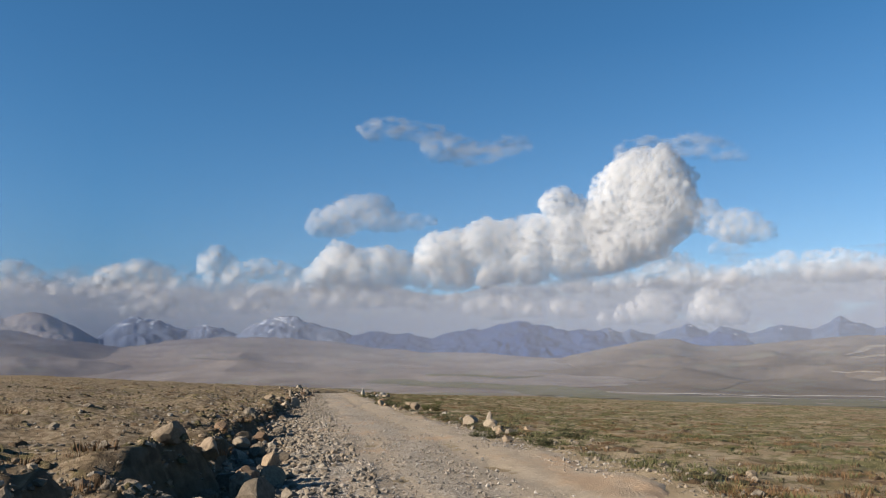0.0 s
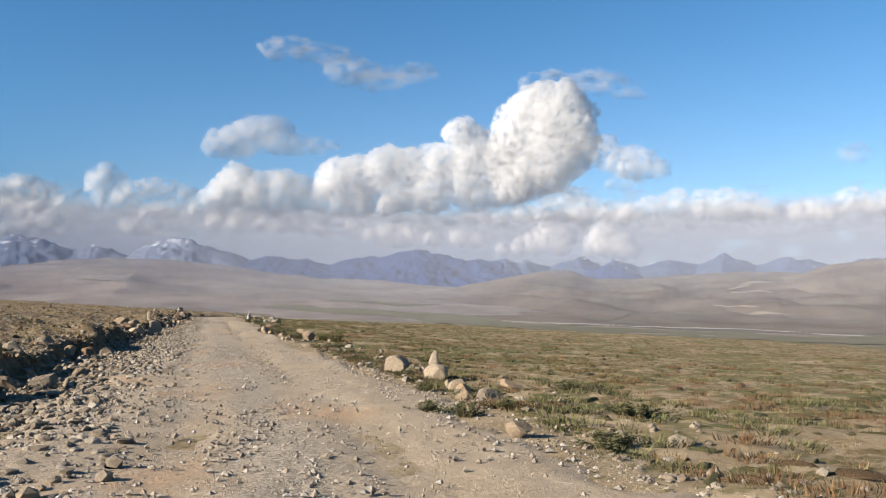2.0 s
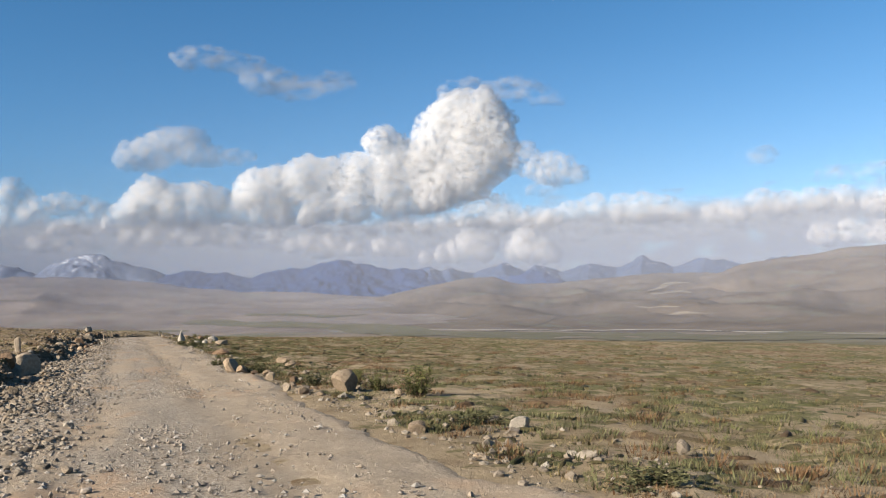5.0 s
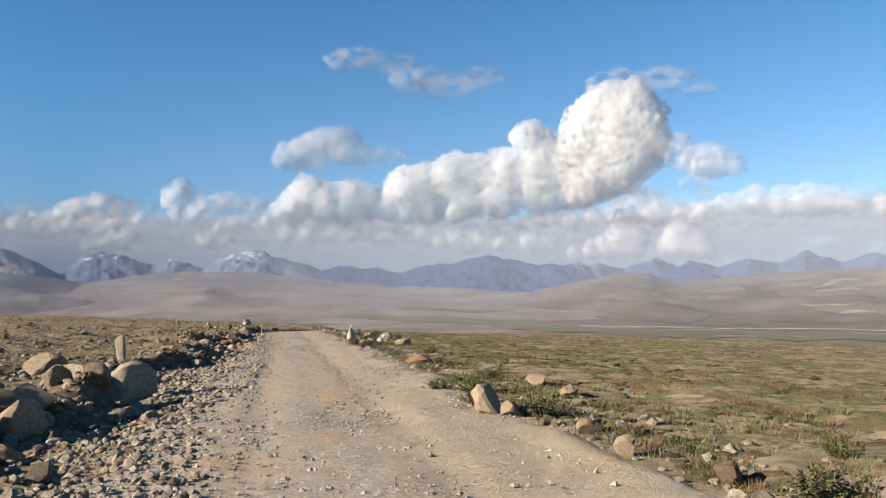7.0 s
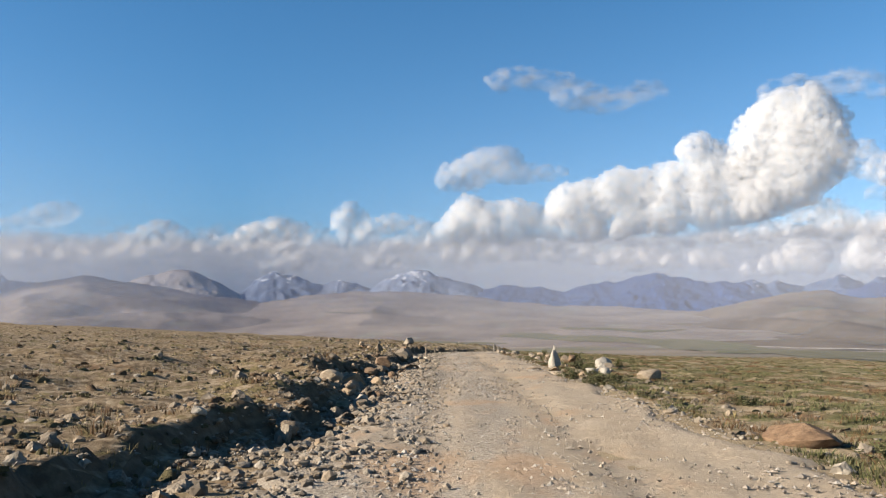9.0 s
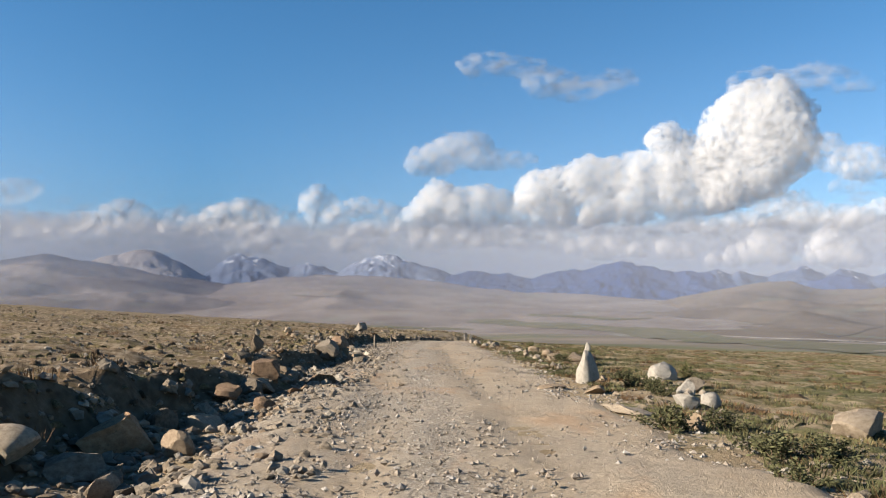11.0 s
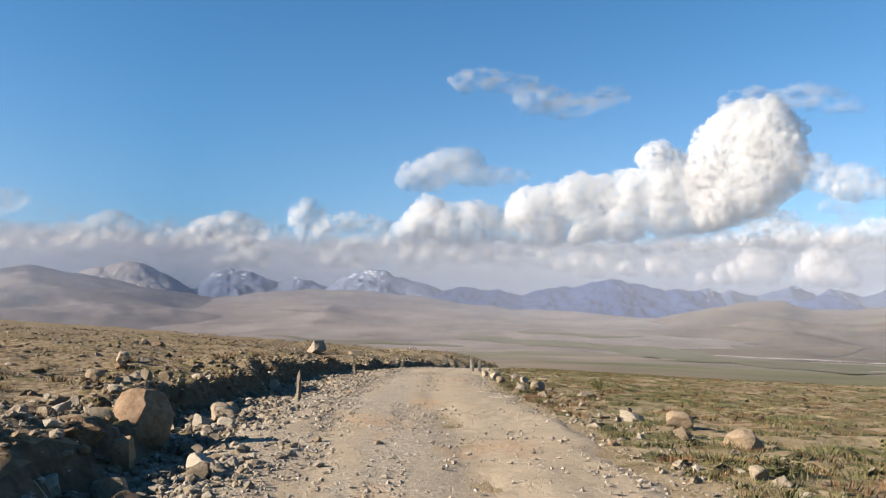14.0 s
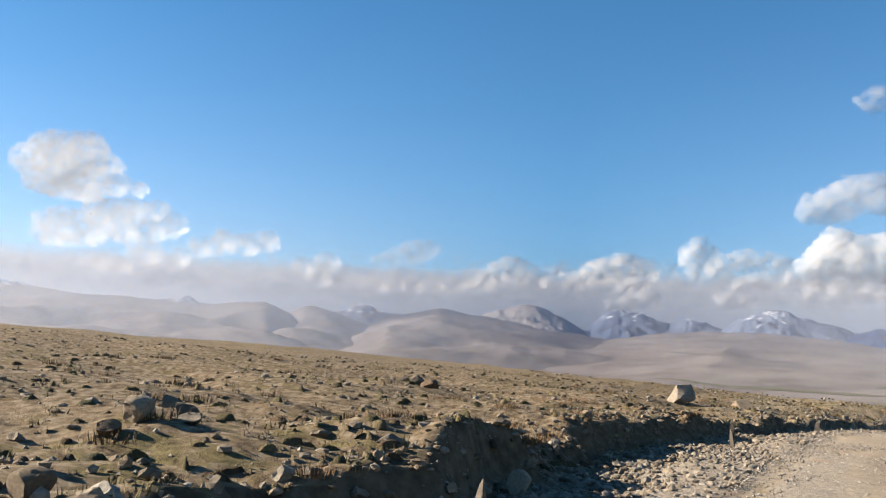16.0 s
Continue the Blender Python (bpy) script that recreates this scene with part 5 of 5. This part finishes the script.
strew("gravel", "loose grey and tan gravel on the track", GRAVEL, gs_ + road_mid(gy_), gy_, 0.011 + 0.036 * srng.random(len(gs_)) ** 2.7, 78, OCTA)
n = 9000
gy_ = srng.uniform(2, 150, n)
gs_ = -1.95 + 0.42 * srng.normal(size=n)
keep = fbm(gs_ * 0.7, gy_ * 0.2, seed=60, octaves=3) > -0.35
gs_, gy_ = gs_[keep], gy_[keep]
strew("gravel", "coarse pale grey gravel pushed to the side of the track", GRAVEL, gs_ + road_mid(gy_), gy_, 0.016 + 0.042 * srng.random(len(gs_)) ** 2.4, 76, TWENTY)
n = 9000
gy_ = srng.uniform(2, 155, n)
gs_ = -2.65 + 0.55 * srng.normal(size=n)
keep = (gs_ > bank_edge(gy_) + 0.4) | (srng.random(n) < 0.12)
gs_, gy_ = gs_[keep], gy_[keep]
n = len(gs_)
strew("rubble", "broken grey rubble at the foot of the bank", RUBBLE, gs_ + road_mid(gy_), gy_, 0.025 + 0.075 * srng.random(n) ** 2.2, 79, TWENTY, 0.3)
n = 34000
gy_ = srng.uniform(2, 175, n)
gx_ = road_mid(gy_) - 3.3 - 34 * srng.random(n) ** 2.4
strew("field_stones", "small stones strewn over the dry slope", RUBBLE, gx_, gy_, 0.016 + 0.03 * srng.random(n) ** 2, 80, OCTA)
n = 7500
gy_ = srng.uniform(2, 175, n)
gx_ = road_mid(gy_) - 3.3 - 34 * srng.random(n) ** 2.1
strew("field_stones", "fist-sized stones strewn over the dry slope", RUBBLE, gx_, gy_, 0.03 + 0.075 * srng.random(n) ** 2.6, 85, TWENTY)
n = 5000
gy_ = srng.uniform(2, 150, n)
gx_ = road_mid(gy_) + 2.5 + np.abs(srng.normal(size=n)) * 1.0
strew("verge_stones", "small tan stones on the verge", RUBBLE, gx_, gy_, 0.015 + 0.05 * srng.random(n) ** 3, 81, TWENTY)

n = 15000
gy_ = srng.uniform(2, 158, n)
e_ = bank_edge(gy_)
gs_ = e_ + 0.3 + (-1.5 - e_) * srng.random(n) ** 1.15
keep = fbm(gs_ * 0.9, gy_ * 0.4, seed=58, octaves=3) > -0.2
gs_, gy_ = gs_[keep], gy_[keep]
strew("rubble", "loose grey and tan rubble between bank and track", RUBBLE, gs_ + road_mid(gy_), gy_, 0.02 + 0.06 * srng.random(len(gs_)) ** 2.4, 87, TWENTY, 0.3)
EARTHY = stone_material("earthy_stone", (0.19, 0.145, 0.105), (0.36, 0.285, 0.21), (0.52, 0.44, 0.345), island=True)
n = 11000
gy_ = srng.uniform(2, 158, n)
gs_ = bank_edge(gy_) + 0.1 + 0.75 * srng.normal(size=n)
keep = fbm(gs_ * 0.9, gy_ * 0.5, seed=57, octaves=3) > -0.25
gs_, gy_ = gs_[keep], gy_[keep]
strew("rubble", "brown stones and broken earth along the bank", EARTHY, gs_ + road_mid(gy_), gy_, 0.022 + 0.075 * srng.random(len(gs_)) ** 2.6, 86, TWENTY, 0.25)
n = 2000
gy_ = srng.uniform(2, 158, n)
gs_ = bank_edge(gy_) + np.where(srng.random(n) < 0.3, -0.25 + 0.25 * srng.normal(size=n), 0.85 + 0.35 * srng.normal(size=n))
CHUNK = hewn(ICO2, 501, 12, 0.05)
strew("rubble", "angular grey boulders and rubble tumbled along the bank", RUBBLE, gs_ + road_mid(gy_), gy_, 0.045 + 0.12 * srng.random(n) ** 2.6, 82, CHUNK, 0.3)
n = 1500
gy_ = srng.uniform(2, 185, n)
gx_ = road_mid(gy_) - 4.0 - 40 * srng.random(n) ** 1.7
strew("field_stones", "weathered stones half sunk in the slope", RUBBLE, gx_, gy_, 0.05 + 0.12 * srng.random(n) ** 3, 83, CHUNK, 0.1)
n = 800
gy_ = srng.uniform(2, 160, n)
gx_ = road_mid(gy_) + 2.7 + np.abs(srng.normal(size=n)) * 0.9
strew("verge_stones", "tan stones along the verge", RUBBLE, gx_, gy_, 0.04 + 0.1 * srng.random(n) ** 3, 84, CHUNK, 0.15)

# ---- low scrub and grass as stuff ----
def blades(name, label, mat, xs, ys, size, per, seed, spread=0.5, slim=0.05, droop=0.5):
    """Tufts of narrow blades that lean outwards."""
    rng = np.random.default_rng(seed)
    n = len(xs) * per
    x, y, h = np.repeat(xs, per), np.repeat(ys, per), np.repeat(size, per) * rng.uniform(0.5, 1.1, n)
    a = rng.uniform(0, 2 * math.pi, n)
    r = np.repeat(size, per) * spread * np.sqrt(rng.random(n))
    bx, by = x + r * np.cos(a), y + r * np.sin(a)
    bz = surface_z(x, y) - 0.01
    tx, ty = bx + np.cos(a) * h * droop * rng.random(n), by + np.sin(a) * h * droop * rng.random(n)
    side = a + math.pi / 2 + rng.uniform(-0.8, 0.8, n)
    w = h * slim * rng.uniform(0.7, 1.6, n)
    p0 = np.stack([bx - np.cos(side) * w, by - np.sin(side) * w, bz], -1)
    p1 = np.stack([bx + np.cos(side) * w, by + np.sin(side) * w, bz], -1)
    p2 = np.stack([tx, ty, bz + h], -1)
    verts = np.stack([p0, p1, p2], 1).reshape(-1, 3)
    return tagged(new(name, mesh_of(name, verts, np.arange(3 * n).reshape(-1, 3), mat, False)), label, "plants", kind="stuff")


OLIVE = leaf_material("olive_scrub", (0.1, 0.085, 0.038), (0.32, 0.255, 0.115))
MOSSY = leaf_material("mossy_scrub", (0.06, 0.068, 0.028), (0.21, 0.205, 0.085))
STRAW = leaf_material("dry_grass", (0.22, 0.16, 0.07), (0.46, 0.36, 0.18))
RUSSET = leaf_material("russet_scrub", (0.11, 0.06, 0.03), (0.27, 0.16, 0.08))
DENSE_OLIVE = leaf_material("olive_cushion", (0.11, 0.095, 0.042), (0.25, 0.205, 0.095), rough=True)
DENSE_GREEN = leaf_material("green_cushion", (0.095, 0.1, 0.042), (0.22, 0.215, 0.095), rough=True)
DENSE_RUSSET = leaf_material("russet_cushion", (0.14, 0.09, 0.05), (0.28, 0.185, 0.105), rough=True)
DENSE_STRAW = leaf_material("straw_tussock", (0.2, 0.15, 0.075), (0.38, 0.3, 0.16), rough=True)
DULL_LEAF = leaf_material("dull_leaf", (0.06, 0.065, 0.03), (0.22, 0.215, 0.10))
GREEN = leaf_material("green_leaf", (0.055, 0.065, 0.025), (0.25, 0.245, 0.085))


def steppe_spots(n, seed, reach, side, thresh, nseed):
    rng = np.random.default_rng(seed)
    y = rng.uniform(4, 190, n)
    s = side * (3.0 + reach * rng.random(n) ** 1.8)
    if side < 0:
        s = s - 0.8
    x = s + road_mid(y)
    k = fbm(x * 0.75, y * 0.75, seed=nseed, octaves=4) + 0.25 * rng.normal(size=n) > thresh
    return x[k], y[k]


x, y = steppe_spots(16000, 91, 42, 1, -0.05, 62)
blades("scrub", "low olive cushion scrub on the steppe", OLIVE, x, y, 0.03 + 0.05 * srng.random(len(x)) ** 1.6, 18, 92, spread=2.4, slim=0.16, droop=1.2)
x, y = steppe_spots(9000, 93, 40, 1, 0.1, 63)
blades("dry_grass", "dry straw-coloured grass tufts", STRAW, x, y, 0.03 + 0.045 * srng.random(len(x)), 18, 94, spread=1.6, slim=0.07, droop=0.9)
x, y = steppe_spots(5000, 95, 30, 1, 0.25, 64)
blades("scrub", "russet-brown low scrub", RUSSET, x, y, 0.04 + 0.06 * srng.random(len(x)), 20, 96, spread=1.8, slim=0.07, droop=0.6)
x, y = steppe_spots(9000, 97, 32, -1, 0.05, 65)
blades("dry_grass", "dry yellow-brown grass on the stony slope", STRAW, x, y, 0.04 + 0.07 * srng.random(len(x)), 12, 98, spread=1.0, slim=0.06)
x, y = steppe_spots(6000, 99, 30, -1, 0.15, 66)
blades("scrub", "brown-green low scrub on the slope", OLIVE, x, y, 0.05 + 0.07 * srng.random(len(x)), 14, 100, spread=1.3, slim=0.08, droop=0.7)

x, y = steppe_spots(3000, 103, 26, 1, 0.0, 67)
blades("scrub", "dark cushions of olive scrub on bare soil", MOSSY, x, y, 0.045 + 0.045 * srng.random(len(x)), 110, 104, spread=4.4, slim=0.12, droop=1.3)
x, y = steppe_spots(1500, 105, 22, 1, 0.1, 68)
blades("scrub", "russet cushions of dry scrub", RUSSET, x, y, 0.05 + 0.05 * srng.random(len(x)), 120, 106, spread=4.0, slim=0.1, droop=1.3)
x, y = steppe_spots(1200, 107, 22, -1, 0.1, 69)
blades("scrub", "brown cushions of scrub on the slope", RUSSET, x, y, 0.08 + 0.08 * srng.random(len(x)), 80, 108, spread=2.0, slim=0.05, droop=0.6)


x, y = steppe_spots(9000, 151, 9, 1, 0.05, 62)
blades("scrub", "ragged olive tufts near the verge", DULL_LEAF, x, y, 0.05 + 0.06 * srng.random(len(x)), 34, 152, spread=2.0, slim=0.09, droop=1.0)
x, y = steppe_spots(4500, 153, 9, 1, 0.15, 68)
blades("scrub", "ragged russet tufts near the verge", RUSSET, x, y, 0.05 + 0.06 * srng.random(len(x)), 34, 154, spread=2.0, slim=0.08, droop=0.9)


def cushions(name, label, mat, xs, ys, size, seed, tall=0.55):
    """Low knobbly cushions of dense growth."""
    rng = np.random.default_rng(seed)
    n = len(xs)
    a = np.concatenate([[0.0], np.arange(7) * 2 * math.pi / 7, np.arange(7) * 2 * math.pi / 7 + 0.45])
    r = np.concatenate([[0.0], np.full(7, 0.6), np.full(7, 1.0)])
    z = np.concatenate([[1.0], np.full(7, 0.75), np.full(7, -0.25)])
    k = np.arange(7)
    f = np.concatenate([np.stack([0 * k, 1 + k, 1 + (k + 1) % 7], -1), np.stack([1 + k, 8 + k, 1 + (k + 1) % 7], -1), np.stack([1 + (k + 1) % 7, 8 + k, 8 + (k + 1) % 7], -1)])
    w = size[:, None] * rng.uniform(0.6, 1.4, (n, 15))
    x = xs[:, None] + np.cos(a + rng.uniform(0, 6, (n, 1))) * r * w
    y = ys[:, None] + np.sin(a + rng.uniform(0, 6, (n, 1))) * r * w
    v = np.stack([x, y, surface_z(xs, ys)[:, None] + z * size[:, None] * tall * rng.uniform(0.5, 1.3, (n, 15))], -1)
    faces = (f[None] + (np.arange(n) * 15)[:, None, None]).reshape(-1, 3)
    return tagged(new(name, mesh_of(name, v.reshape(-1, 3), faces, mat)), label, "plants", kind="stuff")


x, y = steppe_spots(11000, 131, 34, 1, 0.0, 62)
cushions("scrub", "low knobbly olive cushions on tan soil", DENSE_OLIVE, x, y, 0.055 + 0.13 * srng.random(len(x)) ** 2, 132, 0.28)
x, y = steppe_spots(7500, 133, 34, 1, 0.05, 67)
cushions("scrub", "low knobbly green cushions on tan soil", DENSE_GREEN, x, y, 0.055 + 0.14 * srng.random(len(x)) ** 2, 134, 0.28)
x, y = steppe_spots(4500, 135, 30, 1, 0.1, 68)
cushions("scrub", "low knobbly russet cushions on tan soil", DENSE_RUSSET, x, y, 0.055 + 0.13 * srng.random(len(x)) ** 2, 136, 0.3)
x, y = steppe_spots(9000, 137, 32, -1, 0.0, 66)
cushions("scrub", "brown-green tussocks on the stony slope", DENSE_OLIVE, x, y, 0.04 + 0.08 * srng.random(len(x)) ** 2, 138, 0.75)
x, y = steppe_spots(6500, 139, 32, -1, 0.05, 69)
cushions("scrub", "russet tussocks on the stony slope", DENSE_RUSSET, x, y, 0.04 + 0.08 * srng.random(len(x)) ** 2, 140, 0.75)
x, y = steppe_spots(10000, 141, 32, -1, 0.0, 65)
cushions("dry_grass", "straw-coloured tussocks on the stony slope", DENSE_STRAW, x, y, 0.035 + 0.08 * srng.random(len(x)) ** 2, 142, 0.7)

# ---- plants that stand out ----
def shrub_meshes(seed, leaves, mat, leafy=1.0):
    """Woody shoots that fan out from one foot, and the leaves along them, for a plant of unit height."""
    rng = np.random.default_rng(seed)
    sv, sf, lv, lf = [], [], [], []
    for k in range(26):
        a, tilt = rng.uniform(0, 2 * math.pi), abs(rng.normal()) * 0.55
        d = np.array([math.cos(a) * math.sin(tilt), math.sin(a) * math.sin(tilt), math.cos(tilt)])
        foot = np.array([math.cos(a), math.sin(a), 0]) * 0.22 * rng.random()
        length = rng.uniform(0.6, 1.05)
        side = np.cross(d, (0.3, 0.2, 1.0))
        side = side / np.linalg.norm(side)
        up = np.cross(side, d)
        i = len(sv)
        for q in range(3):
            o = side * math.cos(q * 2.09) + up * math.sin(q * 2.09)
            sv.append(foot + o * 0.016)
        sv.append(foot + d * length)
        sf += [(i, i + 1, i + 3), (i + 1, i + 2, i + 3), (i + 2, i, i + 3)]
        for _ in range(leaves // 26):
            p = foot + d * length * rng.uniform(0.15, 1.02) + rng.normal(size=3) * 0.03
            q = d * 0.6 + rng.normal(size=3) * 0.6
            q = q / np.linalg.norm(q)
            w = np.cross(q, rng.normal(size=3))
            w = w / np.linalg.norm(w)
            l, b = 0.085 * rng.uniform(0.7, 1.4) * leafy, 0.028 * rng.uniform(0.8, 1.3) * leafy
            j = len(lv)
            lv += [p, p + q * l * 0.5 + w * b, p + q * l, p + q * l * 0.5 - w * b]
            lf.append((j, j + 1, j + 2, j + 3))
    stems = mesh_of("stem", np.array(sv), np.array(sf), BROWN)
    return stems, mesh_of("foliage", np.array(lv), np.array(lf), mat, False)


def shrub(x, y, w, h, meshes, label, name="bush"):
    ob = tagged(new(name, None), label, "bush", group="bushes on the verge")
    ob.matrix_world = pose(x, y, gz(x, y) - 0.03, 0, 0, rock_rng.uniform(0, 360)) @ Matrix.Diagonal((w / 1.3, w / 1.3, h, 1))
    part("stem", meshes[0], ob)
    part("foliage", meshes[1], ob)
    return ob


LUSH = [shrub_meshes(400 + k, 1600, GREEN, 0.75) for k in range(3)]
DULL = [shrub_meshes(410 + k, 1500, DULL_LEAF, 0.9) for k in range(3)]
for k, (x, y, w, h) in enumerate([(5.1, 53.5, 0.36, 0.34), (4.98, 51.3, 0.56, 0.38), (5.25, 49.9, 0.8, 0.58), (5.6, 55.2, 0.4, 0.3), (6.59, 106.6, 0.9, 0.5), (5.75, 105.2, 0.5, 0.4),
                                  (6.9, 123.7, 0.6, 0.4), (6.69, 96.1, 0.42, 0.4)]):
    shrub(x, y, w, h, LUSH[k % 3], "leafy yellow-green bush on the stony verge")
for k, (x, y, w, h) in enumerate([(3.9, 31.5, 0.6, 0.18), (3.75, 58.95, 0.85, 0.36), (3.2, 60.9, 0.55, 0.34), (3.06, 63.3, 0.62, 0.3), (3.64, 62.8, 0.8, 0.32), (4.04, 53.2, 0.68, 0.3), (4.92, 102.5, 0.78, 0.3),
                                  (4.69, 93.3, 0.85, 0.28), (4.73, 91.9, 0.64, 0.3), (4.74, 94.3, 0.62, 0.24), (4.59, 90.8, 0.52, 0.24), (3.79, 84.4, 0.72, 0.3), (4.22, 84.2, 0.72, 0.28), (3.37, 83.0, 0.55, 0.25), (3.35, 86.2, 0.75, 0.34), (4.1, 86.5, 0.66, 0.28), (4.6, 105.8, 0.7, 0.24),
                                  (2.8, 25.1, 0.55, 0.22), (3.15, 24.8, 0.5, 0.22), (3.85, 25.3, 0.6, 0.17), (3.5, 28.1, 0.45, 0.18), (5.78, 37.3, 0.45, 0.16), (3.85, 37.1, 0.62, 0.18), (4.5, 71.0, 0.7, 0.26),
                                  (4.2, 40.8, 0.9, 0.18), (4.6, 45.6, 1.0, 0.18), (3.9, 22.6, 0.8, 0.2), (5.2, 24.6, 0.9, 0.2), (6.2, 29.0, 1.0, 0.2), (4.8, 66.5, 0.9, 0.24), (5.4, 78.0, 0.9, 0.22)]):
    shrub(x, y, w, h, DULL[k % 3], "low olive-green shrub on the stony verge", "shrub")
